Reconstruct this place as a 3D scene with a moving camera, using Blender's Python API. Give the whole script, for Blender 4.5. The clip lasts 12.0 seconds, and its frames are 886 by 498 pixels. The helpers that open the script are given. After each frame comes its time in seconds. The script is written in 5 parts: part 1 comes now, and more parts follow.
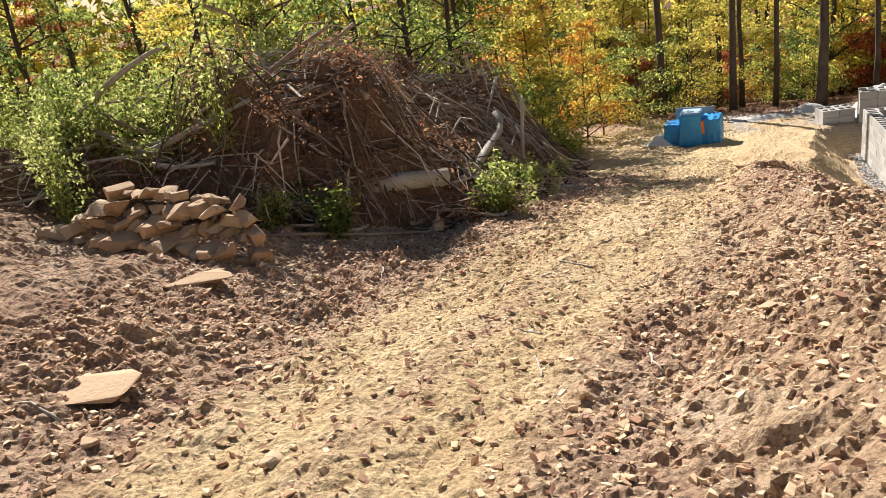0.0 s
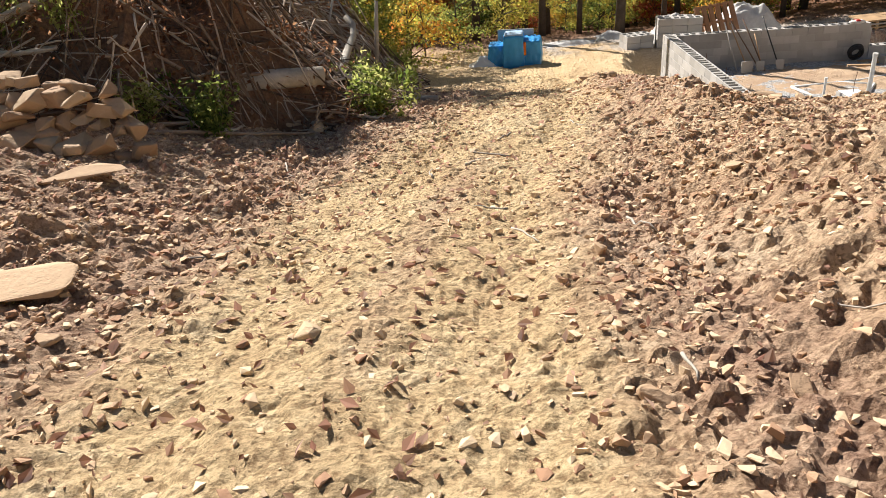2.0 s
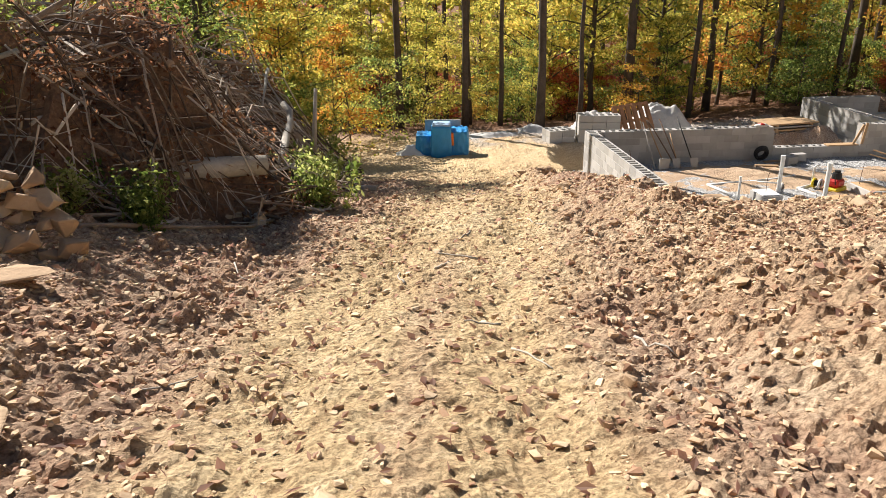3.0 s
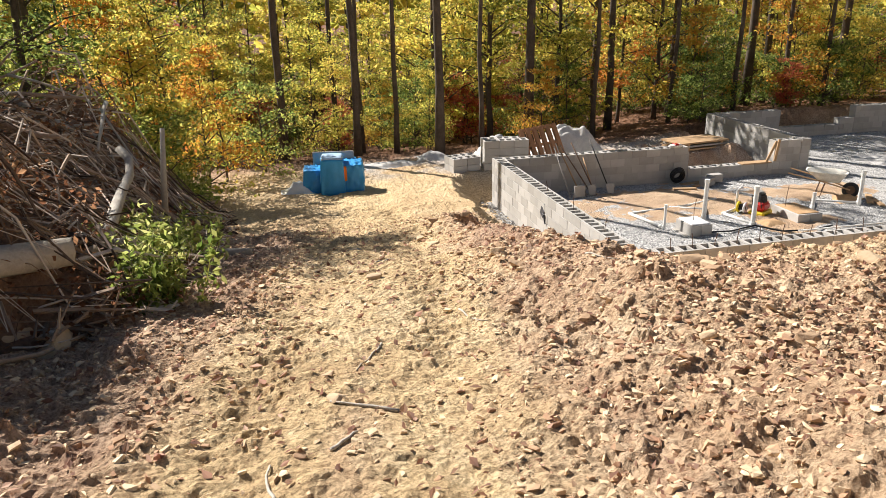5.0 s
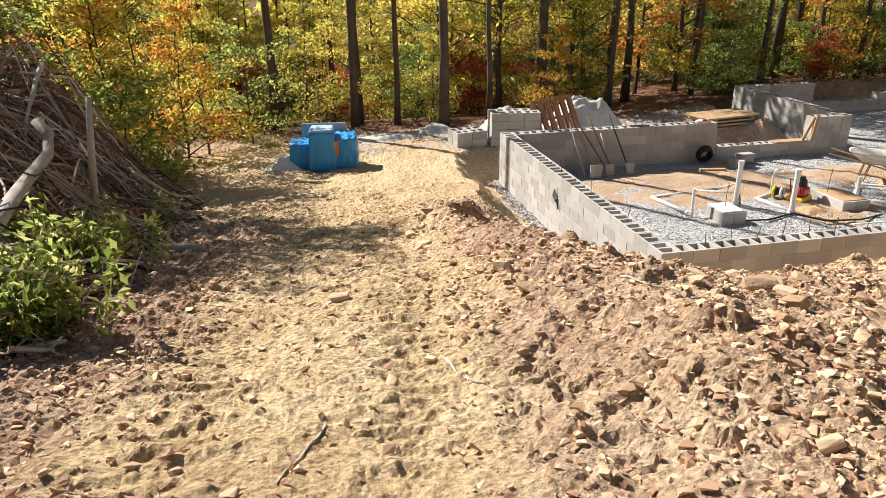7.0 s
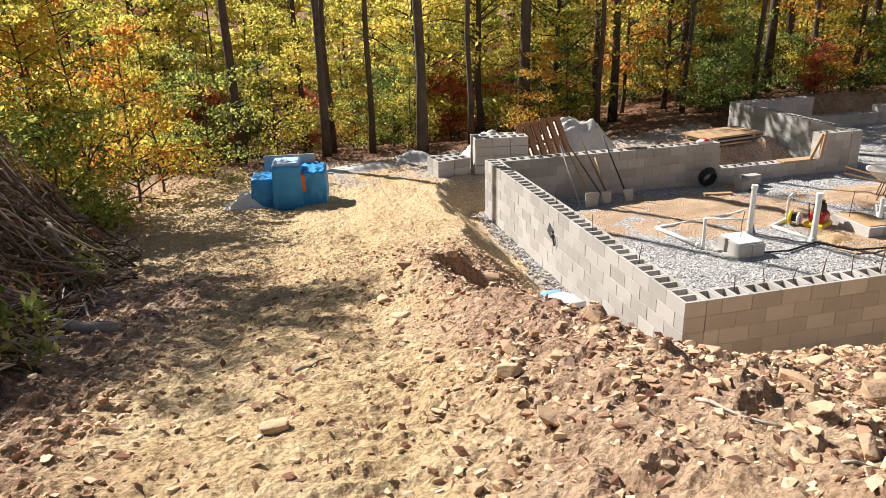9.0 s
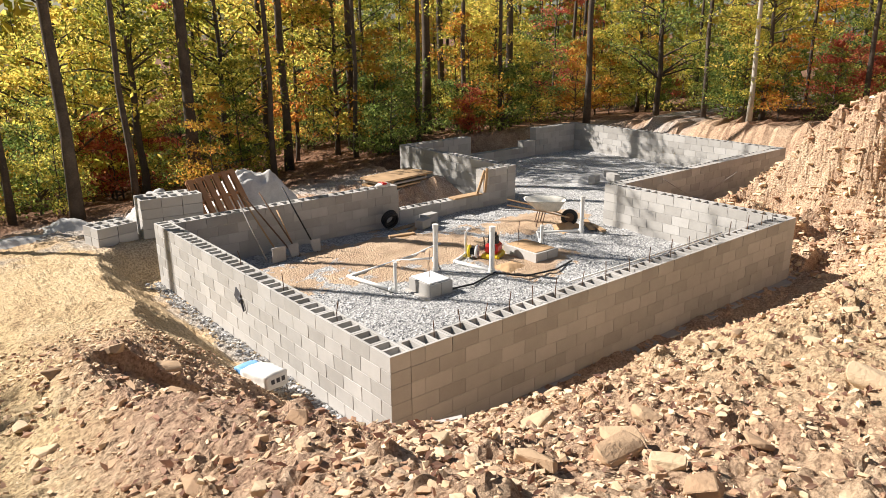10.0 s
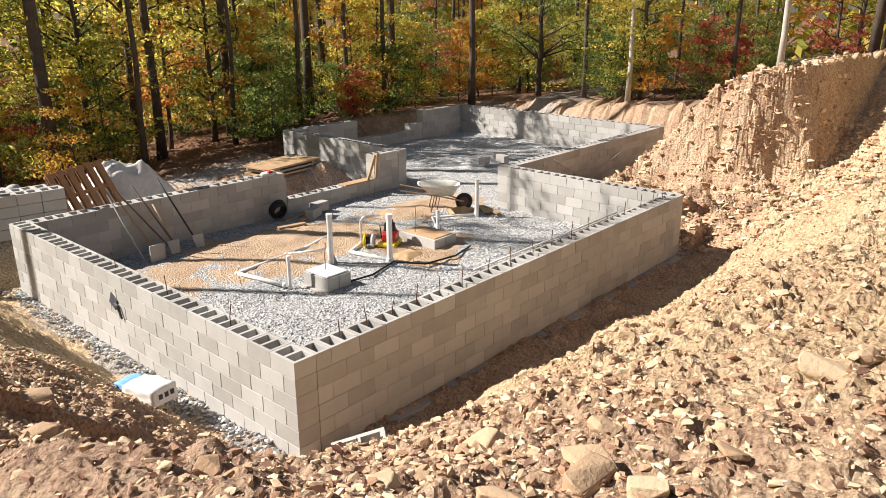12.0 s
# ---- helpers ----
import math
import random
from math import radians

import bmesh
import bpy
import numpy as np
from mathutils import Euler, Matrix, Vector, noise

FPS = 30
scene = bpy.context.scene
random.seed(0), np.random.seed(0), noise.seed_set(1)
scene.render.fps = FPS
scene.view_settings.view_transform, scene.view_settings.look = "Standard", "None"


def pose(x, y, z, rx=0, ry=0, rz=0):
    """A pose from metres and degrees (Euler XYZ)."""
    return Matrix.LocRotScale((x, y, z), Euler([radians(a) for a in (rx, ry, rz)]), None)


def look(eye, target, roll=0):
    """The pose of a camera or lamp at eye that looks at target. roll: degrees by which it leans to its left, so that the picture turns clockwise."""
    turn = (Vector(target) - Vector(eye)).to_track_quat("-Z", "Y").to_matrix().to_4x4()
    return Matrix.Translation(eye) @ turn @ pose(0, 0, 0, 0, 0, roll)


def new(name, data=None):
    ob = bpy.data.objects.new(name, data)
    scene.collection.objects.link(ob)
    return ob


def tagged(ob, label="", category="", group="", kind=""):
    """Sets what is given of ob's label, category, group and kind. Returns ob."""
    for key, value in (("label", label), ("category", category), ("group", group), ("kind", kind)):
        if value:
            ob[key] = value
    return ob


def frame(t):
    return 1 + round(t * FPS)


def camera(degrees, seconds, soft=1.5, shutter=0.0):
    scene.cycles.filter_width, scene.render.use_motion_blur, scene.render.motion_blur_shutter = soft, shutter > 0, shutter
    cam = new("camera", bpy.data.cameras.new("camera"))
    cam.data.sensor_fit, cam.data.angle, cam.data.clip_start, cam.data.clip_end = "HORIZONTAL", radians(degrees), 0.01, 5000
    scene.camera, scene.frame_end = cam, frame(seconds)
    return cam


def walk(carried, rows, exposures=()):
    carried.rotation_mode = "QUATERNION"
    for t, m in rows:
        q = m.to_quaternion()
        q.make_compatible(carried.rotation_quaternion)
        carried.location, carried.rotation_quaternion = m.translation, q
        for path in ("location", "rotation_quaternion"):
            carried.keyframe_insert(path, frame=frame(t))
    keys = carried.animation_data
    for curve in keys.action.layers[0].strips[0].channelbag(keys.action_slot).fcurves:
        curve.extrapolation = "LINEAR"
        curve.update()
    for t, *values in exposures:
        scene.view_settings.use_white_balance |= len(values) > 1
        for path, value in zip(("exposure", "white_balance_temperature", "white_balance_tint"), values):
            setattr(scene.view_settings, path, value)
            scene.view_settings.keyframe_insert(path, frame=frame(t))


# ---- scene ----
cam = camera(62.3, 12.0, soft=0.7)
PATH = [
    (0, (-3.975, -12.818, 5.614), (-4.631, -11.06, 4.924), -9.2),
    (0.5, (-4.264, -12.836, 5.548), (-4.742, -11.021, 4.858), -7.9),
    (1, (-4.51, -12.797, 5.473), (-4.811, -10.949, 4.769), -7.4),
    (1.5, (-4.823, -12.909, 5.277), (-4.987, -11.083, 4.478), -9.6),
    (2, (-5.197, -12.891, 5.233), (-5.302, -11.11, 4.328), -4.6),
    (2.5, (-5.483, -12.709, 5.276), (-5.493, -10.928, 4.367), -2.6),
    (2.7, (-5.58, -12.58, 5.276), (-5.517, -10.767, 4.435), -1.9),
    (3, (-5.695, -12.343, 5.243), (-5.537, -10.481, 4.53), -0.7),
    (3.2, (-5.749, -12.178, 5.191), (-5.581, -10.29, 4.553), -0.8),
    (4.8, (-5.475, -10.077, 5.074), (-5.063, -8.234, 4.415), -1.9),
    (5, (-5.455, -9.909, 5.052), (-5.019, -8.076, 4.382), -0.9),
    (5.5, (-5.379, -9.519, 4.999), (-4.896, -7.69, 4.349), 0.2),
    (6, (-5.187, -9.128, 4.893), (-4.746, -7.288, 4.244), 0.5),
    (6.5, (-5.056, -8.72, 4.832), (-4.609, -6.899, 4.137), 0.2),
    (7, (-4.924, -8.311, 4.788), (-4.515, -6.502, 4.041), -0.3),
    (7.2, (-4.856, -8.145, 4.724), (-4.48, -6.338, 3.953), -0.4),
    (8.8, (-4.561, -6.876, 4.558), (-4.229, -5.033, 3.857), -2.3),
    (9, (-4.534, -6.699, 4.547), (-4.074, -4.88, 3.854), -1.5),
    (9.5, (-4.43, -6.299, 4.489), (-3.54, -4.627, 3.847), -0.3),
    (9.7, (-4.341, -6.169, 4.482), (-3.289, -4.572, 3.896), -1.7),
    (10, (-4.183, -6.013, 4.479), (-2.97, -4.536, 3.892), -0.4),
    (10.5, (-4.046, -5.774, 4.46), (-2.667, -4.442, 3.889), 0.2),
    (11, (-4.017, -5.561, 4.428), (-2.579, -4.309, 3.826), 0.9),
    (11.5, (-3.996, -5.491, 4.429), (-2.555, -4.254, 3.804), 0.6),
    (12, (-4.007, -5.483, 4.423), (-2.578, -4.235, 3.791), 0.1),
]
walk(cam, [(t, look(eye, target, roll)) for t, eye, target, roll in PATH])

# ---- world and sun ----
SUN_TO = Vector((-0.47, 0.62, 0.61)).normalized()
world = bpy.data.worlds.new("world")
scene.world = world
world.use_nodes = True
wn = world.node_tree
sky = wn.nodes.new("ShaderNodeTexSky")
sky.sky_type = "NISHITA"
sky.sun_disc = False
sky.sun_elevation = math.asin(SUN_TO.z)
sky.sun_rotation = math.atan2(SUN_TO.x, SUN_TO.y)
wn.links.new(sky.outputs[0], wn.nodes["Background"].inputs[0])
wn.nodes["Background"].inputs[1].default_value = 0.037
sun = new("sun", bpy.data.lights.new("sun", "SUN"))
sun.data.energy = 5.0
sun.data.angle = radians(0.5)
sun.data.color = (1.0, 0.93, 0.85)
sun.matrix_world = look(SUN_TO * 60, (0, 0, 0))
scene.view_settings.exposure = 0.98


# ---- materials ----
def material(name, rough=0.8, metal=0.0):
    m = bpy.data.materials.new(name)
    m.use_nodes = True
    b = m.node_tree.nodes["Principled BSDF"]
    b.inputs["Roughness"].default_value = rough
    b.inputs["Metallic"].default_value = metal
    b.inputs["Specular IOR Level"].default_value = 0.3
    return m, m.node_tree, b


def ramp_node(nt, fac, stops):
    r = nt.nodes.new("ShaderNodeValToRGB")
    e = r.color_ramp.elements
    while len(e) < len(stops):
        e.new(0.5)
    for el, (p, c) in zip(e, stops):
        el.position, el.color = p, (*c, 1)
    nt.links.new(fac, r.inputs[0])
    return r.outputs[0]


def noise_node(nt, scale, detail=4.0, rough=0.6, world_space=True):
    n = nt.nodes.new("ShaderNodeTexNoise")
    n.inputs["Scale"].default_value = scale
    n.inputs["Detail"].default_value = detail
    n.inputs["Roughness"].default_value = rough
    if world_space:
        g = nt.nodes.new("ShaderNodeNewGeometry")
        nt.links.new(g.outputs["Position"], n.inputs["Vector"])
    else:
        g = nt.nodes.new("ShaderNodeTexCoord")
        nt.links.new(g.outputs["Object"], n.inputs["Vector"])
    return n.outputs[0]


def mix_node(nt, fac, a, b, blend="MIX"):
    n = nt.nodes.new("ShaderNodeMix")
    n.data_type, n.blend_type = "RGBA", blend
    for sock, v in ((n.inputs[0], fac), (n.inputs[6], a), (n.inputs[7], b)):
        if isinstance(v, bpy.types.NodeSocket):
            nt.links.new(v, sock)
        elif isinstance(v, tuple):
            sock.default_value = (*v, 1)
        else:
            sock.default_value = v
    return n.outputs[2]


def bump_node(nt, bsdf, height, strength=0.5, distance=0.02):
    n = nt.nodes.new("ShaderNodeBump")
    n.inputs["Strength"].default_value = strength
    n.inputs["Distance"].default_value = distance
    nt.links.new(height, n.inputs["Height"])
    nt.links.new(n.outputs[0], bsdf.inputs["Normal"])


def object_random(nt):
    return nt.nodes.new("ShaderNodeObjectInfo").outputs["Random"]


def island_random(nt):
    return nt.nodes.new("ShaderNodeNewGeometry").outputs["Random Per Island"]


def mottled(name, stops, scale=3.0, fine=40.0, rough=0.85, bump=0.4, dist=0.01, pick=None, spread=0.5, metal=0.0, world_space=True):
    """Colour stops driven by noise at two scales, and by a random per piece where pick says so."""
    m, nt, b = material(name, rough, metal)
    n1 = noise_node(nt, scale, 5, 0.65, world_space)
    n2 = noise_node(nt, fine, 4, 0.7, world_space)
    fac = mix_node(nt, 0.45, n1, n2)
    if pick:
        fac = mix_node(nt, spread, fac, object_random(nt) if pick == "object" else island_random(nt))
    col = ramp_node(nt, fac, stops)
    nt.links.new(col, b.inputs["Base Color"])
    bump_node(nt, b, n2, bump, dist)
    return m


def soil_material():
    m, nt, b = material("soil", 0.95)
    b.inputs["Specular IOR Level"].default_value = 0.1
    big = noise_node(nt, 0.9, 5, 0.6)
    mid = noise_node(nt, 6.0, 6, 0.7)
    fine = noise_node(nt, 30.0, 6, 0.75)
    fac = mix_node(nt, 0.5, big, mid)
    packed = ramp_node(nt, fac, [(0.3, (0.54, 0.375, 0.215)), (0.5, (0.75, 0.57, 0.335)), (0.68, (0.86, 0.7, 0.46))])
    loose = ramp_node(nt, fac, [(0.3, (0.35, 0.21, 0.155)), (0.5, (0.56, 0.39, 0.275)), (0.68, (0.73, 0.57, 0.415))])
    duff = ramp_node(nt, mid, [(0.3, (0.08, 0.045, 0.03)), (0.55, (0.24, 0.135, 0.085)), (0.8, (0.4, 0.26, 0.16))])
    gravel = ramp_node(nt, fine, [(0.3, (0.25, 0.24, 0.23)), (0.7, (0.62, 0.6, 0.57))])
    at = nt.nodes.new("ShaderNodeAttribute")
    at.attribute_name = "kind"
    sep = nt.nodes.new("ShaderNodeSeparateColor")
    nt.links.new(at.outputs["Color"], sep.inputs[0])
    c = mix_node(nt, sep.outputs[0], loose, packed)
    c = mix_node(nt, sep.outputs[1], c, duff)
    c = mix_node(nt, sep.outputs[2], c, gravel)
    grit = ramp_node(nt, fine, [(0.38, (0.5, 0.45, 0.42)), (0.56, (1.08, 1.08, 1.08))])
    c = mix_node(nt, 1.0, c, grit, "MULTIPLY")
    nt.links.new(c, b.inputs["Base Color"])
    lumps = nt.nodes.new("ShaderNodeTexVoronoi")
    lumps.inputs["Scale"].default_value = 17
    warp = nt.nodes.new("ShaderNodeVectorMath")
    geo = nt.nodes.new("ShaderNodeNewGeometry")
    wn2 = nt.nodes.new("ShaderNodeTexNoise")
    wn2.inputs["Scale"].default_value = 9
    nt.links.new(geo.outputs["Position"], wn2.inputs["Vector"])
    warp.operation = "MULTIPLY_ADD"
    warp.inputs[1].default_value = (0.12, 0.12, 0.12)
    nt.links.new(wn2.outputs["Color"], warp.inputs[0])
    nt.links.new(geo.outputs["Position"], warp.inputs[2])
    nt.links.new(warp.outputs[0], lumps.inputs["Vector"])
    h = mix_node(nt, 0.5, mix_node(nt, 0.5, mid, lumps.outputs["Distance"]), fine)
    bump_node(nt, b, h, 1.0, 0.09)
    return m


def leaf_material(name, stops):
    m, nt, b = material(name, 0.6)
    col = ramp_node(nt, mix_node(nt, 0.35, island_random(nt), object_random(nt)), stops)
    nt.links.new(col, b.inputs["Base Color"])
    tr = nt.nodes.new("ShaderNodeBsdfTranslucent")
    nt.links.new(col, tr.inputs["Color"])
    mixs = nt.nodes.new("ShaderNodeMixShader")
    mixs.inputs[0].default_value = 0.72
    out = nt.nodes["Material Output"]
    nt.links.new(b.outputs[0], mixs.inputs[1])
    nt.links.new(tr.outputs[0], mixs.inputs[2])
    nt.links.new(mixs.outputs[0], out.inputs[0])
    return m


MAT = {
    "soil": soil_material(),
    "block": mottled("concrete_block", [(0.25, (0.32, 0.305, 0.285)), (0.5, (0.42, 0.405, 0.385)), (0.75, (0.52, 0.505, 0.485))], 2.5, 90, 0.95, 0.35, 0.006, "object", 0.32),
    "mortar": mottled("mortar", [(0.3, (0.32, 0.31, 0.3)), (0.7, (0.5, 0.49, 0.47))], 5, 80, 0.95, 0.6, 0.01),
    "footing": mottled("footing_concrete", [(0.3, (0.3, 0.28, 0.26)), (0.7, (0.46, 0.44, 0.41))], 2, 50, 0.9, 0.5, 0.01),
    "gravel": mottled("grey_gravel", [(0.25, (0.3, 0.29, 0.29)), (0.5, (0.5, 0.49, 0.48)), (0.75, (0.68, 0.67, 0.65))], 14, 60, 0.9, 0.9, 0.02),
    "gravel_stone": mottled("gravel_stones", [(0.2, (0.26, 0.26, 0.27)), (0.5, (0.5, 0.5, 0.5)), (0.8, (0.72, 0.71, 0.69))], 8, 60, 0.85, 0.3, 0.004, "island", 0.7),
    "sand": mottled("red_sand", [(0.3, (0.42, 0.25, 0.13)), (0.7, (0.62, 0.42, 0.24))], 3, 50, 0.95, 0.8, 0.02),
    "rock": mottled("sandstone", [(0.25, (0.36, 0.235, 0.145)), (0.5, (0.47, 0.33, 0.21)), (0.75, (0.58, 0.45, 0.3))], 4, 30, 0.9, 0.7, 0.015, "object", 0.45),
    "clod": mottled("soil_clods", [(0.25, (0.36, 0.21, 0.13)), (0.5, (0.57, 0.4, 0.255)), (0.75, (0.74, 0.58, 0.39))], 4, 50, 0.95, 0.6, 0.01, "island", 0.6),
    "bark": mottled("tree_bark", [(0.3, (0.045, 0.034, 0.026)), (0.6, (0.12, 0.095, 0.075)), (0.8, (0.2, 0.17, 0.14))], 2.5, 30, 0.95, 0.9, 0.02),
    "pale_bark": mottled("pale_bark", [(0.3, (0.3, 0.27, 0.23)), (0.6, (0.5, 0.46, 0.4)), (0.8, (0.62, 0.58, 0.52))], 3, 30, 0.9, 0.7, 0.015),
    "deadwood": mottled("dead_wood", [(0.25, (0.07, 0.045, 0.032)), (0.5, (0.3, 0.22, 0.16)), (0.75, (0.66, 0.58, 0.49))], 3, 40, 0.9, 0.7, 0.01, "island", 0.6),
    "leaf_yellow": leaf_material("yellow_green_leaves", [(0.1, (0.12, 0.15, 0.04)), (0.35, (0.4, 0.42, 0.075)), (0.6, (0.68, 0.58, 0.12)), (0.9, (0.8, 0.56, 0.14))]),
    "leaf_green": leaf_material("green_leaves", [(0.1, (0.06, 0.1, 0.03)), (0.5, (0.2, 0.28, 0.07)), (0.9, (0.5, 0.5, 0.13))]),
    "leaf_orange": leaf_material("orange_leaves", [(0.1, (0.5, 0.4, 0.06)), (0.5, (0.62, 0.33, 0.06)), (0.9, (0.6, 0.18, 0.06))]),
    "leaf_red": leaf_material("red_leaves", [(0.1, (0.32, 0.12, 0.05)), (0.5, (0.5, 0.1, 0.08)), (0.9, (0.6, 0.28, 0.1))]),
    "leaf_dry": leaf_material("dry_leaves", [(0.1, (0.1, 0.045, 0.025)), (0.5, (0.24, 0.11, 0.06)), (0.9, (0.4, 0.24, 0.13))]),
    "leaf_fallen": leaf_material("fallen_leaves", [(0.1, (0.2, 0.1, 0.075)), (0.5, (0.36, 0.22, 0.17)), (0.9, (0.55, 0.4, 0.32))]),
    # brown root soil, its colour darkened to stand in for shade inside the heap
    "heap": mottled("shade_dark_root_soil", [(0.3, (0.08, 0.045, 0.03)), (0.55, (0.25, 0.15, 0.095)), (0.75, (0.45, 0.29, 0.18))], 3, 25, 0.95, 1.0, 0.05),
    "weed": leaf_material("weed_leaves", [(0.1, (0.1, 0.15, 0.03)), (0.5, (0.33, 0.38, 0.1)), (0.9, (0.66, 0.62, 0.28))]),
}


# ---- helpers of this scene ----
def bisect(rows, v):
    lo, hi = 0, len(rows)
    while lo < hi:
        mid = (lo + hi) // 2
        if v < rows[mid]:
            hi = mid
        else:
            lo = mid + 1
    return lo


def fbm(x, y, seed=0, octaves=4, gain=0.55):
    """Smooth value noise, about -1 to 1, on arrays."""
    total, amp, norm = np.zeros(np.broadcast(x, y).shape), 1.0, 0.0
    for o in range(octaves):
        xs, ys = x * 2 ** o + 17.3 * o + seed, y * 2 ** o - 9.1 * o + 2.7 * seed
        xi, yi = np.floor(xs), np.floor(ys)
        fx, fy = xs - xi, ys - yi
        fx, fy = fx * fx * (3 - 2 * fx), fy * fy * (3 - 2 * fy)

        def h(a, b):
            v = np.sin(a * 127.1 + b * 311.7 + seed * 74.7) * 43758.5453
            return (v - np.floor(v)) * 2 - 1
        total = total + amp * ((h(xi, yi) * (1 - fx) + h(xi + 1, yi) * fx) * (1 - fy) + (h(xi, yi + 1) * (1 - fx) + h(xi + 1, yi + 1) * fx) * fy)
        norm += amp
        amp *= gain
    return total / norm


def step01(a, b, v):
    t = np.clip((v - a) / (b - a), 0, 1)
    return t * t * (3 - 2 * t)


def mesh_of(name, verts, faces, mat=None, smooth=False):
    me = bpy.data.meshes.new(name)
    me.from_pydata(verts.tolist() if isinstance(verts, np.ndarray) else verts, [], faces if isinstance(faces, list) else faces.tolist())
    if mat:
        me.materials.append(mat)
    if smooth:
        me.polygons.foreach_set("use_smooth", [True] * len(me.polygons))
    me.update()
    return me


def thing(name, label, category, group="", kind="", m=None):
    ob = new(name)
    ob.empty_display_size = 0.1
    if m is not None:
        ob.matrix_world = m
    return tagged(ob, label, category, group, kind)


def part(name, bm, mat, parent=None, label="", smooth=False):
    """One mesh object out of a bmesh, under a thing or a part."""
    me = bpy.data.meshes.new(name)
    bm.to_mesh(me)
    bm.free()
    me.materials.append(mat)
    if smooth:
        me.polygons.foreach_set("use_smooth", [True] * len(me.polygons))
    ob = new(name, me)
    if parent:
        ob.parent = parent
    if label:
        ob["label"] = label
    return ob


def box_bm(x0, x1, y0, y1, z0, z1, bevel=0.0, bm=None):
    bm = bm or bmesh.new()
    made = bmesh.ops.create_cube(bm, size=1.0)["verts"]
    for v in made:
        v.co = Vector(((x0 + x1) / 2 + v.co.x * (x1 - x0), (y0 + y1) / 2 + v.co.y * (y1 - y0), (z0 + z1) / 2 + v.co.z * (z1 - z0)))
    if bevel:
        es = {e for v in made for e in v.link_edges}
        bmesh.ops.bevel(bm, geom=list(es), offset=bevel, segments=1, affect="EDGES")
    return bm


def tube_data(points, radii, sides=6):
    """Vertices and faces of a tapered tube along points."""
    pts = [Vector(p) for p in points]
    verts, faces = [], []
    ref = Vector((0.3, 0.2, 1)).normalized()
    for i, p in enumerate(pts):
        d = (pts[min(i + 1, len(pts) - 1)] - pts[max(i - 1, 0)]).normalized()
        a = d.cross(ref)
        a = a.normalized() if a.length > 1e-3 else d.orthogonal().normalized()
        b = d.cross(a)
        for k in range(sides):
            ang = 2 * math.pi * k / sides
            verts.append(p + (a * math.cos(ang) + b * math.sin(ang)) * radii[i])
    n = len(pts)
    for i in range(n - 1):
        for k in range(sides):
            k2 = (k + 1) % sides
            faces.append((i * sides + k, i * sides + k2, (i + 1) * sides + k2, (i + 1) * sides + k))
    faces.append(tuple(range(sides - 1, -1, -1)))
    faces.append(tuple((n - 1) * sides + k for k in range(sides)))
    return verts, faces


def tube_bm(points, radii, sides=8):
    v, f = tube_data(points, radii, sides)
    bm = bmesh.new()
    vs = [bm.verts.new(p) for p in v]
    for q in f:
        bm.faces.new([vs[i] for i in q])
    return bm


class Soup:
    """Gathers many small pieces into one mesh."""

    def __init__(self):
        self.v, self.f, self.n = [], [], 0

    def add(self, verts, faces):
        self.v.extend([tuple(p) for p in verts])
        self.f.extend([tuple(i + self.n for i in f) for f in faces])
        self.n += len(verts)

    def add_many(self, verts, faces):
        """verts: (pieces, points, 3); faces: the faces of one piece."""
        k, m, _ = verts.shape
        base = self.n + np.arange(k)[:, None] * m
        self.v.extend(verts.reshape(-1, 3).tolist())
        for f in faces:
            self.f.extend((base + np.array(f)[None, :]).tolist())
        self.n += k * m

    def mesh(self, name, mat, smooth=False):
        return mesh_of(name, self.v, self.f, mat, smooth)


def rock_data(rng, size, flat=0.6, points=11, bevel=0.0):
    """An angular stone with flat broken faces: the hull of points near a squashed box's skin."""
    bm = bmesh.new()
    sx, sy, sz = size * rng.uniform(0.85, 1.2), size * rng.uniform(0.6, 0.95), size * flat * rng.uniform(0.7, 1.15)
    for _ in range(points):
        p = Vector((rng.uniform(-1, 1), rng.uniform(-1, 1), rng.uniform(-1, 1)))
        p /= max(abs(p.x), abs(p.y), abs(p.z)) ** 0.75 * p.length ** 0.25
        bm.verts.new((p.x * sx, p.y * sy, p.z * sz))
    bmesh.ops.convex_hull(bm, input=bm.verts)
    bmesh.ops.delete(bm, geom=[v for v in bm.verts if not v.link_faces], context="VERTS")
    if bevel:
        bmesh.ops.bevel(bm, geom=bm.edges[:], offset=bevel * size, segments=1, affect="EDGES")
    bm.verts.index_update()
    out = [v.co.copy() for v in bm.verts], [tuple(v.index for v in f.verts) for f in bm.faces]
    bm.free()
    return out


# ---- the lie of the land ----
ROAD_Y = [-60, -14, -10.9, -8.7, -5, -3.5, -1.3, 0.24, 2.7, 7, 10, 13, 22, 45, 90]
ROAD_Z = [11, 4.2, 3.66, 3.28, 2.68, 2.5, 1.97, 1.64, 1.13, 0.5, 0.3, 0.1, -1.6, -3.5, -4.5]
HILL_Y = [-60, -10, -6, -2.3, 0.7, 2.5, 4, 8, 14, 30, 90]
HILL_Z = [9, 5.2, 4.6, 3.6, 2.7, 1.75, 1.35, 1.2, 0.6, -1, -3]


LANE_Y = [-30, -14, -11, -9, -7.5, -6, -4.8, -3.6, 0.5, 5, 12]
LANE_X = [-6.6, -5.95, -5.78, -5.62, -5.38, -5.1, -4.85, -4.6, -4.1, -3.7, -3.4]


def lane_at(x, y):
    """Distance from the middle of the wheel track."""
    return x - (np.interp(y - 0.6, LANE_Y, LANE_X) + np.interp(y + 0.6, LANE_Y, LANE_X)) / 2


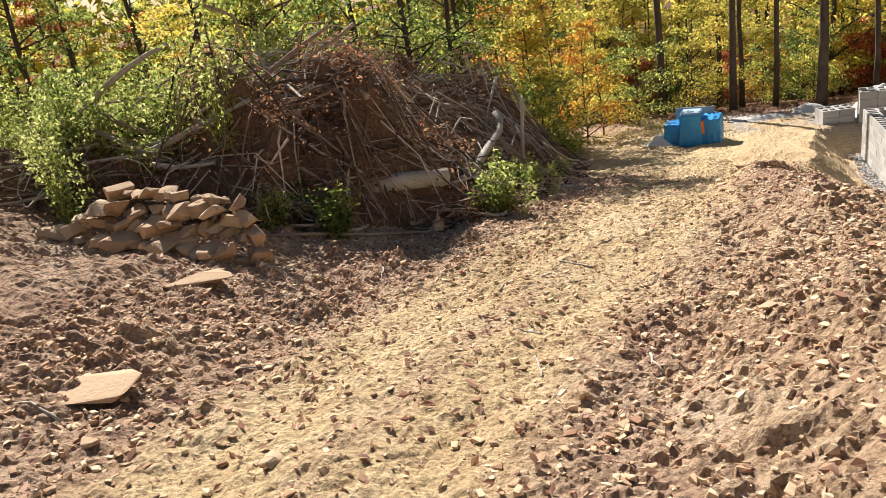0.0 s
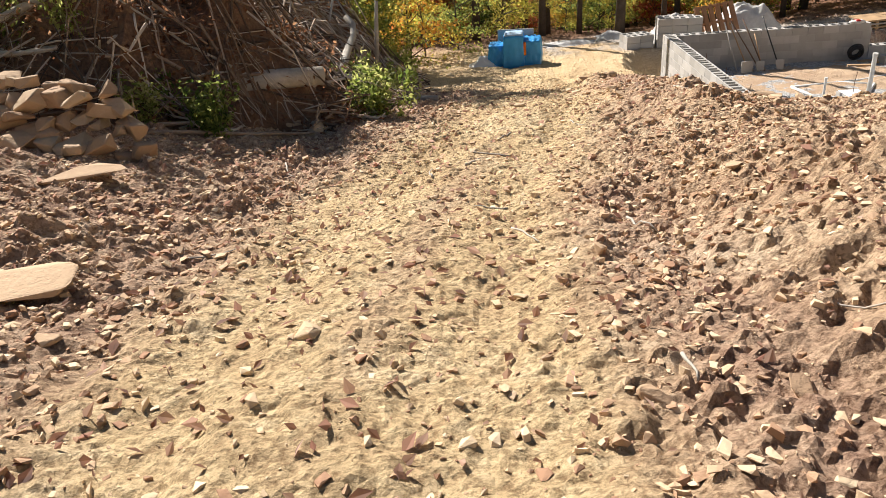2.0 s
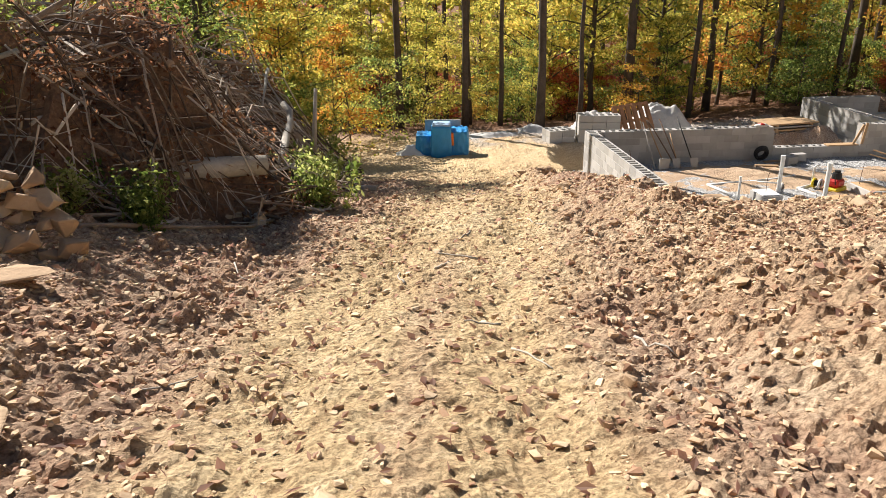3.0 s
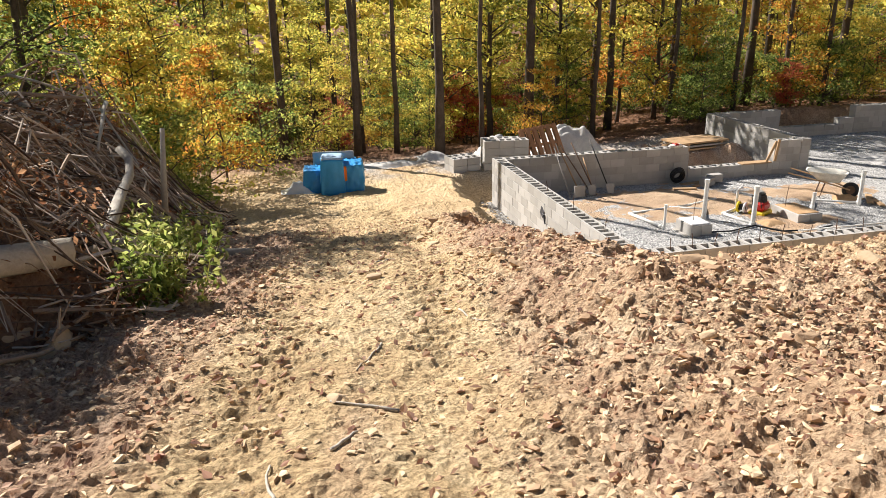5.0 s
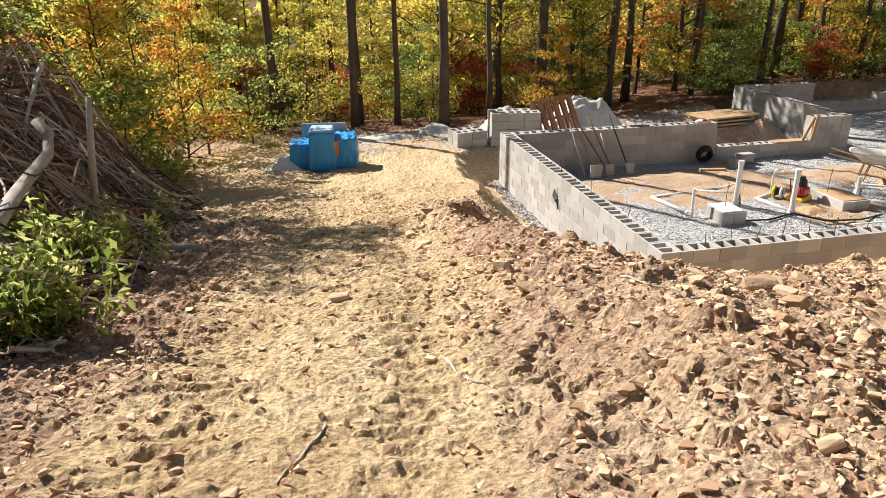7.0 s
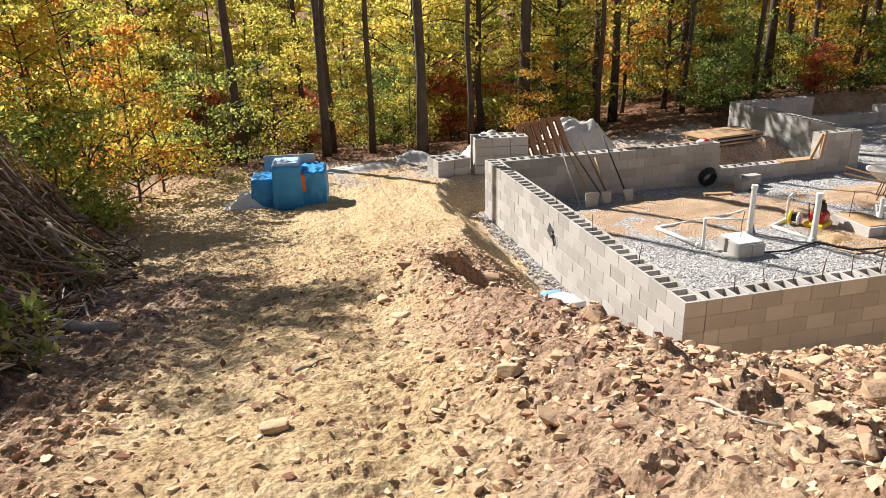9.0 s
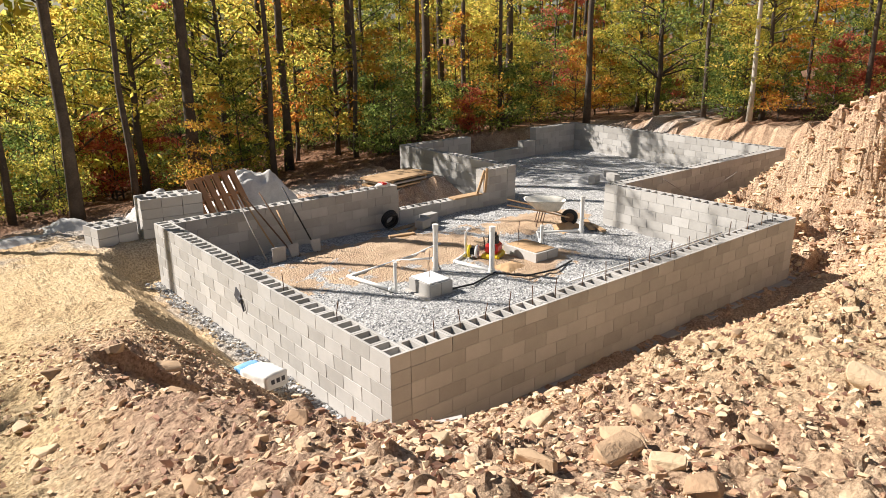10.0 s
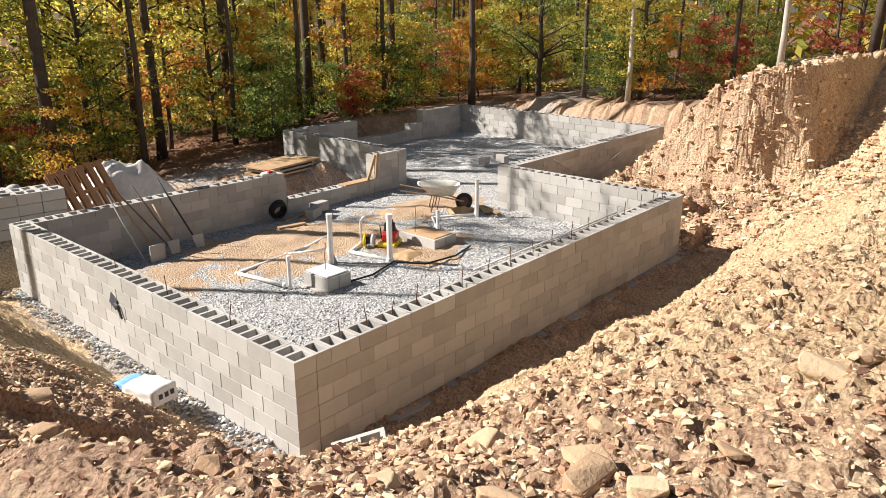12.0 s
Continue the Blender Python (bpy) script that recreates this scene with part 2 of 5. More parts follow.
def crumbs(x, y, cell, share, seed):
    """Angular lumps of soil, one in some of the cells of a grid."""
    u, v = x / cell, y / cell
    iu, iv = np.floor(u), np.floor(v)
    best = np.zeros(np.broadcast(x, y).shape)

    def h(a, b, k):
        w = np.sin(a * 127.1 + b * 311.7 + (seed + k) * 74.7) * 43758.5453
        return w - np.floor(w)
    for di in (-1, 0, 1):
        for dj in (-1, 0, 1):
            a, b = iu + di, iv + dj
            dx, dy = u - a - h(a, b, 1), v - b - h(a, b, 2)
            q = h(a, b, 3) * 3.14
            r = 0.2 + 0.45 * h(a, b, 4) ** 2
            px, py = np.abs(dx * np.cos(q) + dy * np.sin(q)), np.abs(dy * np.cos(q) - dx * np.sin(q)) * 1.35
            d = np.maximum(np.maximum(px, py), (px + py) * 0.72)
            slope = 0.75 + 0.5 * (dx * np.sin(q * 5) + dy * np.cos(q * 5)) / r
            best = np.maximum(best, np.where(h(a, b, 5) < share, r * np.clip((r - d) / (0.4 * r), 0, 1) * slope, 0))
    return best * cell


def rect_out(x, y, x0, x1, y0, y1):
    dx = np.maximum(np.maximum(x0 - x, x - x1), 0)
    dy = np.maximum(np.maximum(y0 - y, y - y1), 0)
    return np.hypot(dx, dy)


def natural(x, y):
    r = (np.interp(y - 0.7, ROAD_Y, ROAD_Z) + np.interp(y, ROAD_Y, ROAD_Z) + np.interp(y + 0.7, ROAD_Y, ROAD_Z)) / 3
    hill = (np.interp(y - 0.5, HILL_Y, HILL_Z) + np.interp(y + 0.5, HILL_Y, HILL_Z)) / 2
    z = r + (hill - r) * step01(4.5, 13.0, x)
    z = z + 0.5 * step01(-6.6, -9.2, x) * step01(9, 3, y) + 0.9 * step01(-9.2, -14, x) * step01(9, 3, y)
    crest = -2.75 - 0.12 * np.sin(y * 1.3)
    z = z + 0.3 * np.exp(-((x - crest) / 0.75) ** 2) * step01(1.6, -0.4, y) * step01(-8, -5, y)
    z = z - 0.2 * np.exp(-((x + 0.4) / 1.6) ** 2 - ((y + 3.2) / 1.0) ** 2)
    z = z - 0.24 * np.exp(-((x + 1.6) / 0.8) ** 2 - ((y + 2.75) / 0.75) ** 2)
    z = z + 0.36 * step01(-4.2, -2.9, x) * step01(-6.5, -8.5, y) * step01(3, -1, x)
    z = z + 0.5 * np.exp(-((x - 14.6) / 1.5) ** 2 - ((y - 1.7) / 0.9) ** 2)
    return z


def height(x, y, rough=1.0):
    x, y = np.asarray(x, float), np.asarray(y, float)
    z = natural(x, y)
    wob = 0.25 * fbm(x * 0.9, y * 0.9, 5, 3)
    d = rect_out(x, y, 0, 9.25, 0, 7.5)
    side = np.where(y < 0, 0.85 + 0.1 * step01(0, 8, x), 0.9)
    pit = -0.2 + np.maximum(0, d + wob - np.where(y < 0, 0.5 + 0.45 * step01(0, 4, x), 0.35)) * side
    wing = -0.2 + np.maximum(0, rect_out(x, y, 9.0, 17.1, 3.8, 12.0) + wob - 0.4) * 1.2
    out = rect_out(x, y, 8.5, 12.6, -0.7, 4.6)
    bench = 0.15 + np.maximum(0, out + wob * 1.4) * (0.55 + 2.4 * step01(-1.4, 0.2, y) * step01(9, 11, x))
    low = np.minimum(np.minimum(pit, wing), bench)
    dug = np.clip(z - low, 0, 1)
    z = np.minimum(z, low)
    off = lane_at(x, y)
    lane = np.exp(-(off / 1.05) ** 4) * step01(11, 7, y)
    lane = np.maximum(lane, 0.85 * step01(0.8, 2.6, y) * step01(-7.2, -6.2, x) * step01(12, 9, y) * (x < 0.5))
    loose = (1 - 0.82 * lane)
    z = z + rough * loose * (0.09 * fbm(x * 1.7, y * 1.7, 1, 4) + 0.1 * (np.abs(fbm(x * 4, y * 4, 2, 4)) - 0.3) + 0.045 * np.abs(fbm(x * 11, y * 11, 15, 2)) * (1 + fbm(x, y, 16, 2)) + 0.06 * dug * fbm(x * 2.5, y * 2.5, 3, 4))
    bluff = step01(8.8, 11, x) * step01(-3, 0, y) * step01(0.3, 1.2, z)
    z = z + rough * bluff * (0.25 * fbm(x * 1.6, y * 2.6 + z, 8, 4) + 0.4 * (np.abs(fbm(x * 3.2, y * 3.2 + z, 28, 5, 0.7)) - 0.2) + 0.5 * crumbs(x, y, 0.3, 0.5, 65))
    ruts = np.exp(-(((off + 0.58) / 0.26) ** 2)) + np.exp(-(((off - 0.58) / 0.26) ** 2))
    tread = np.sin(y * 38 + 6 * np.abs(off) + 2.2 * fbm(x * 2, y * 2, 4, 2))
    z = z + rough * lane * (-0.05 * ruts + 0.02 * ruts * tread * step01(-0.3, 0.3, fbm(x * 1.1, y * 0.6, 6, 2)) + 0.05 * fbm(x * 3.5, y * 3.5, 9, 4) + 0.03 * np.abs(fbm(x * 12, y * 9, 19, 2)))
    churn = np.exp(-((x + 3.4) / 0.8) ** 4) * step01(-7.5, -8.6, y)
    z = z + rough * churn * 0.032 * np.sin((y * 0.9 - x * 0.5) * 26 + 2.5 * fbm(x * 2.5, y * 2.5, 41, 3)) * step01(-0.2, 0.4, fbm(x * 1.3, y * 1.3, 42, 2) + 0.1)
    z = z + rough * (0.25 + 0.75 * loose) * (0.6 * crumbs(x, y, 0.07, 0.4, 61) + loose * 0.5 * crumbs(x, y, 0.16, 0.28, 62) + loose * 0.4 * crumbs(x + 3, y, 0.38, 0.1, 63))
    return z


def spaced(edges, outer=500):
    """Coordinates with the given (start, end, step) stretches, growing out to the horizon at both ends."""
    mid = []
    for a, b, s in edges:
        mid += list(np.arange(a, b, s))
    lo, hi = edges[0][0], edges[-1][1]
    grow = [0.4 * 1.32 ** k for k in range(1, 26)]
    far = np.cumsum(grow)
    far = far[far < outer]
    return np.array([lo - f for f in far[::-1]] + mid + [hi] + [hi + f for f in far])


LAND = {}


def ground_z(x, y):
    """The ground's height, from the mesh's own grid."""
    i = min(max(bisect(LAND["x"], x) - 1, 0), len(LAND["x"]) - 2)
    j = min(max(bisect(LAND["y"], y) - 1, 0), len(LAND["y"]) - 2)
    u = (x - LAND["x"][i]) / (LAND["x"][i + 1] - LAND["x"][i])
    v = (y - LAND["y"][j]) / (LAND["y"][j + 1] - LAND["y"][j])
    z = LAND["z"]
    return (z[j][i] * (1 - u) + z[j][i + 1] * u) * (1 - v) + (z[j + 1][i] * (1 - u) + z[j + 1][i + 1] * u) * v


def build_ground():
    xs = spaced([(-11.2, -8.8, 0.06), (-8.8, -1.0, 0.025), (-1.0, 8.0, 0.042), (8.0, 17.5, 0.06)])
    ys = spaced([(-12.0, -2.2, 0.025), (-2.2, 4, 0.045), (4, 14, 0.13)])
    gx, gy = np.meshgrid(xs, ys)
    gz = height(gx, gy)
    LAND.update(x=xs.tolist(), y=ys.tolist(), z=gz.tolist())
    nx, ny = len(xs), len(ys)
    verts = np.stack([gx.ravel(), gy.ravel(), gz.ravel()], 1)
    i = np.arange((ny - 1) * nx).reshape(ny - 1, nx)[:, :-1].ravel()
    faces = np.stack([i, i + 1, i + nx + 1, i + nx], 1)
    me = mesh_of("ground", verts, faces, MAT["soil"])
    x, y = gx.ravel(), gy.ravel()
    off = lane_at(x, y)
    lane = np.exp(-(off / 1.05) ** 4) * step01(12, 8, y) * (1 - 0.5 * np.exp(-((off - 0.05) / 0.2) ** 2) * step01(-4, -6, y))
    lane = np.clip(1.35 * lane + 0.6 * fbm(x * 1.1, y * 0.7, 11, 4) * (lane > 0.05), 0, 1)
    lane = np.maximum(lane, 0.85 * step01(0.8, 2.6, y) * step01(-7.2, -6.2, x) * step01(12, 9, y) * (x < 0.5))
    lane = np.maximum(lane, step01(9, 12, x) * 0.12)
    lane = np.maximum(lane, 0.3 * step01(-4.3, -3.6, x) * step01(-3, -6, y))
    lane = np.maximum(lane, step01(-2, 0.5, x) * step01(0.5, -2, y) * 0.6)
    duff = np.maximum(0.4 * step01(-10.0, -11.5, x), step01(10.5, 13, y) * step01(20, 12, x + y * 0.3) + step01(13, 15, y))
    duff = np.maximum(duff, step01(18, 21, x))
    duff = np.clip(duff + 0.35 * fbm(x * 1.2, y * 1.2, 12, 3) * (duff > 0.02), 0, 1)
    grav = step01(7.5, 9.5, y) * step01(12.5, 11, y) * step01(-5, -3.5, x) * 0.8
    grav = np.maximum(grav, np.exp(-((x + 0.25) / 0.22) ** 2) * step01(0, 0.6, y) * step01(7.6, 7, y) * 0.9)
    grav = grav * step01(-0.3, 0.2, fbm(x * 1.5, y * 1.5, 13, 3))
    col = np.stack([lane, duff, grav, np.ones_like(lane)], 1)
    a = me.color_attributes.new("kind", "FLOAT_COLOR", "POINT")
    a.data.foreach_set("color", col.ravel())
    return tagged(new("ground", me), "bare yellow-brown graded clay soil with tyre tracks and stones", "ground", kind="structure")


ground = build_ground()

# ---- foundation ----
BL, BH, TH = 0.406, 0.2, 0.28


def block_mesh(length, hollow):
    """A concrete block on its middle, long side along x."""
    l, h, t = length - 0.008, BH - 0.008, TH
    bm = bmesh.new()
    if not hollow:
        box_bm(-l / 2, l / 2, -t / 2, t / 2, -h / 2, h / 2, 0.003, bm)
    else:
        w = 0.036
        n = 2 if length > 0.3 else 1
        cx = [-l / 2 + w + (l - 2 * w) * k / n for k in range(n + 1)]
        for y0, y1 in ((-t / 2, -t / 2 + w), (t / 2 - w, t / 2)):
            box_bm(-l / 2, l / 2, y0, y1, -h / 2, h / 2, 0.0, bm)
        xsw = [(-l / 2, -l / 2 + w), (l / 2 - w, l / 2)] + ([(-w / 2, w / 2)] if n == 2 else [])
        for x0, x1 in xsw:
            box_bm(x0, x1, -t / 2 + w, t / 2 - w, -h / 2, h / 2, 0.0, bm)
    me = bpy.data.meshes.new("block")
    bm.to_mesh(me)
    bm.free()
    me.materials.append(MAT["block"])
    return me


BLOCKS = {(n, h): block_mesh(BL if n == 2 else BL / 2, h) for n in (1, 2) for h in (False, True)}


def block_wall(name, x0, y0, x1, y1, top=1.0, base=-0.2, label="grey hollow concrete block foundation wall", shift=0):
    """A wall of running-bond blocks between two points of its centre line; the top course shows its open cores."""
    length = math.hypot(x1 - x0, y1 - y0)
    ang = math.atan2(y1 - y0, x1 - x0)
    courses = round((top - base) / BH)
    core = box_bm(0.01, length - 0.01, -TH / 2 + 0.006, TH / 2 - 0.006, base, top - 0.13)
    me = bpy.data.meshes.new(name)
    core.to_mesh(me)
    core.free()
    me.materials.append(MAT["mortar"])
    wall = new(name, me)
    wall.matrix_world = Matrix.Translation((x0, y0, 0)) @ Matrix.Rotation(ang, 4, "Z")
    tagged(wall, label, "wall", kind="structure")
    rng = random.Random(name)
    for c in range(courses):
        z = top - BH * (c + 0.5)
        u = 0.0
        half = (c + shift) % 2
        first = True
        while u < length - 0.08:
            n = 1 if (half and first) or length - u < 0.3 else 2
            first = False
            w = min(BL * n / 2, length - u)
            b = new("block", BLOCKS[(n, c == 0)])
            b.parent = wall
            b.matrix_local = Matrix.Translation((u + w / 2, rng.uniform(-0.002, 0.002), z)) @ Matrix.Diagonal((w / (BL * n / 2), 1, 1, 1))
            u += w
    return wall


H = TH / 2
block_wall("wall_west", H, 0, H, 7.5, shift=0)
block_wall("wall_south", TH, H, 8.98, H, shift=1)
block_wall("wall_east", 8.98 + H, 0, 8.98 + H, 3.95, shift=0)
block_wall("wall_north_west", TH, 7.5 - H, 5.4, 7.5 - H, shift=1)
block_wall("wall_north_sill", 5.4, 7.5 - H, 8.0, 7.5 - H, 0.4, shift=0, label="low grey block sill of a window opening")
block_wall("wall_north_pier", 8.0, 7.5 - H, 8.85, 7.5 - H, shift=0)
block_wall("wall_wing_south", 8.98, 3.95 + H, 16.83, 3.95 + H, shift=1)
block_wall("wall_wing_east", 16.55 + H, 4.23, 16.55 + H, 11.9, shift=0)
block_wall("wall_wing_west", 8.85 + H, 7.22, 8.85 + H, 11.9, shift=1)
block_wall("wall_wing_north", 9.13, 11.9 - H, 11.5, 11.9 - H, shift=0)
block_wall("wall_wing_threshold", 11.5, 11.9 - H, 13.9, 11.9 - H, 0.4, shift=1)
block_wall("wall_wing_step", 13.9, 11.9 - H, 14.5, 11.9 - H, 0.6, shift=0)
block_wall("wall_wing_corner", 14.5, 11.9 - H, 16.55, 11.9 - H, shift=1)


def footing(name, x0, x1, y0, y1):
    me = bpy.data.meshes.new(name)
    bm = box_bm(x0, x1, y0, y1, -0.42, -0.2, 0.01)
    bm.to_mesh(me)
    bm.free()
    me.materials.append(MAT["footing"])
    return tagged(new(name, me), "poured concrete footing below the block wall", "footing", kind="structure")


footing("footing_west", -0.16, 0.44, -0.16, 7.58)
footing("footing_south", 0.44, 9.42, -0.16, 0.44)


def build_floor():
    xs, ys = np.arange(0.1, 17.0, 0.07), np.arange(0.1, 11.9, 0.07)
    gx, gy = np.meshgrid(xs, ys)
    sandy = np.clip(step01(1.6, 0.4, np.hypot((gx - 4.0) / 2.2, (gy - 5.4) / 1.2)) + step01(1.5, 0.5, np.hypot((gx - 5.6) / 1.0, (gy - 3.4) / 0.7))
                    + step01(1.5, 0.4, np.hypot((gx - 8.0) / 1.3, (gy - 5.4) / 0.6)), 0, 1)
    gz = 0.06 + 0.05 * fbm(gx * 1.2, gy * 1.2, 21, 4) + 0.02 * fbm(gx * 7, gy * 7, 22, 2) + sandy * (0.05 + 0.05 * np.abs(fbm(gx * 3, gy * 3, 24, 3)))
    nx, ny = len(xs), len(ys)
    keep = ((gx > 0.05) & (gx < 9.1) & (gy > 0.05) & (gy < 7.35)) | ((gx > 9.0) & (gx < 16.9) & (gy > 3.9) & (gy < 11.8))
    i = np.arange((ny - 1) * nx).reshape(ny - 1, nx)[:, :-1].ravel()
    kf = keep.ravel()
    f = np.stack([i, i + 1, i + nx + 1, i + nx], 1)
    f = f[kf[f].all(1)]
    me = mesh_of("floor", np.stack([gx.ravel(), gy.ravel(), gz.ravel()], 1), f, None, True)
    m, nt, b = material("gravel_floor", 0.95)
    fine = noise_node(nt, 38, 4, 0.8)
    big = noise_node(nt, 1.6, 4, 0.6)
    v = nt.nodes.new("ShaderNodeTexVoronoi")
    v.inputs["Scale"].default_value = 28
    g = nt.nodes.new("ShaderNodeNewGeometry")
    nt.links.new(g.outputs["Position"], v.inputs["Vector"])
    stone = ramp_node(nt, v.outputs["Color"], [(0.1, (0.24, 0.24, 0.24)), (0.5, (0.45, 0.445, 0.44)), (0.9, (0.66, 0.65, 0.64))])
    sand = ramp_node(nt, mix_node(nt, 0.5, fine, big), [(0.35, (0.4, 0.25, 0.15)), (0.65, (0.68, 0.5, 0.33))])
    at = nt.nodes.new("ShaderNodeAttribute")
    at.attribute_name = "sandy"
    edge = nt.nodes.new("ShaderNodeMath")
    edge.operation = "MULTIPLY_ADD"
    edge.inputs[1].default_value = 1.1
    nt.links.new(fine, edge.inputs[0])
    nt.links.new(at.outputs["Fac"], edge.inputs[2])
    worn = ramp_node(nt, edge.outputs[0], [(0.82, (0, 0, 0)), (1.0, (0.92, 0.92, 0.92))])
    nt.links.new(mix_node(nt, worn, stone, sand), b.inputs["Base Color"])
    bump_node(nt, b, mix_node(nt, 0.5, v.outputs["Distance"], fine), 1.0, 0.06)
    me.materials.append(m)
    s = np.clip(1.2 * sandy + 1.6 * fbm(gx * 2.2, gy * 2.2, 23, 5, 0.7) * (sandy > 0.02) - 0.1, 0, 1)
    a = me.attributes.new("sandy", "FLOAT", "POINT")
    a.data.foreach_set("value", s.ravel())
    return tagged(new("floor", me), "grey gravel bed with patches of reddish sand inside the foundation", "floor", kind="structure")


build_floor()


# ---- trees ----
LEAF_RNG = np.random.default_rng(4)


def leaf_quads(rng, soup, centre, radius, count, size, squash=0.7, up=0.6):
    g = LEAF_RNG
    d = g.normal(size=(count, 3))
    d /= np.linalg.norm(d, axis=1)[:, None]
    p = np.array(centre)[None] + d * (radius * g.random(count) ** 0.45)[:, None] * np.array((1, 1, squash))
    n = g.normal(size=(count, 3)) + np.array((0, 0, up))
    n /= np.linalg.norm(n, axis=1)[:, None]
    a = np.cross(n, g.normal(size=(count, 3)))
    a /= np.linalg.norm(a, axis=1)[:, None]
    b = np.cross(n, a)
    s = (size * g.uniform(0.6, 1.3, count))[:, None]
    soup.add_many(np.stack([p - a * s, p + b * s * 0.5 + n * s * 0.15, p + a * s, p - b * s * 0.5 + n * s * 0.15], 1), [(0, 1, 2, 3)])


def tree_meshes(seed, tall, trunk_r, crown_from, spread, clumps, leaves, leaf, lean=0.03):
    """Trunk with limbs, and a crown of leaf clumps round the limbs' ends."""
    rng = random.Random(seed)
    wood, crown = Soup(), Soup()
    lx, ly = rng.uniform(-lean, lean) * tall, rng.uniform(-lean, lean) * tall
    n = 9
    pts = [Vector((lx * (k / n) ** 1.5 + rng.uniform(-0.04, 0.04), ly * (k / n) ** 1.5 + rng.uniform(-0.04, 0.04), tall * k / n - 0.3)) for k in range(n + 1)]
    wood.add(*tube_data(pts, [trunk_r * (1.25 if k == 0 else 1 - 0.82 * k / n) for k in range(n + 1)], 9))
    for _ in range(clumps):
        f = rng.uniform(crown_from, 0.98)
        k = min(int(f * n), n - 1)
        base = pts[k].lerp(pts[k + 1], f * n - k)
        ang = rng.uniform(0, 6.28)
        reach = spread * rng.uniform(0.35, 1.0) * (1.15 - 0.6 * f)
        tip = base + Vector((math.cos(ang) * reach, math.sin(ang) * reach, reach * rng.uniform(0.05, 0.6)))
        mid = base.lerp(tip, 0.5) + Vector((0, 0, 0.08 * reach))
        r = trunk_r * 0.28 * (1.1 - f)
        wood.add(*tube_data([base, mid, tip], [r + 0.012, r * 0.6 + 0.008, 0.005], 5))
        for c in (mid, tip, base.lerp(tip, 0.8)):
            leaf_quads(rng, crown, c, reach * 0.26 + 0.2, leaves, leaf, 0.4)
    return wood, crown


TREE_KINDS = []
for seed, (tall, tr, cf, sp, cl, lv, lf, mat) in enumerate([
        (8.5, 0.1, 0.12, 2.3, 38, 40, 0.068, "leaf_yellow"), (9, 0.11, 0.14, 2.4, 38, 40, 0.068, "leaf_green"), (8, 0.08, 0.1, 2.1, 38, 40, 0.065, "leaf_yellow"),
        (7, 0.07, 0.12, 2.0, 36, 38, 0.062, "leaf_orange"), (7.5, 0.08, 0.15, 2.0, 34, 38, 0.062, "leaf_red"), (21, 0.145, 0.72, 2.6, 9, 14, 0.08, "leaf_yellow"), (15, 0.09, 0.7, 1.7, 8, 14, 0.08, "leaf_green")]):
    w, c = tree_meshes(seed + 3, tall, tr, cf, sp, cl, lv, lf)
    TREE_KINDS.append((w.mesh("trunk", MAT["bark"], True), c.mesh("crown", MAT[mat]), mat))
SAPLINGS = []
for seed, (tall, sp, mat) in enumerate([(4.2, 1.5, "leaf_yellow"), (3.4, 1.4, "leaf_green"), (3.8, 1.3, "leaf_orange"), (5.0, 1.6, "leaf_yellow"), (2.6, 1.1, "leaf_red"), (2.2, 1.2, "leaf_green")]):
    w, c = tree_meshes(seed + 40, tall, 0.03, 0.1, sp, 28, 32, 0.052, 0.06)
    SAPLINGS.append((w.mesh("trunk", MAT["bark"], True), c.mesh("crown", MAT[mat]), mat))
COLOUR = {"leaf_yellow": "yellow-green", "leaf_green": "green", "leaf_orange": "orange", "leaf_red": "dark red"}


def plant_tree(kind, x, y, scale, turn, name="tree", bark=None, sink=0.0, word="tall slender woodland tree"):
    trunk, crown, mat = kind
    root = thing(name, "%s with %s autumn leaves" % (word, COLOUR[mat]), "tree", "woodland trees" if name == "tree" else "woodland saplings")
    root.matrix_world = Matrix.Translation((x, y, float(natural(np.array(x), np.array(y))) - sink)) @ Matrix.Rotation(turn, 4, "Z") @ Matrix.Diagonal((scale, scale, scale, 1))
    for nm, me in (("trunk", trunk), ("crown", crown)):
        o = new(nm, me)
        o.parent = root
        if nm == "trunk" and bark:
            o.data = me.copy()
            o.data.materials[0] = bark
    return root


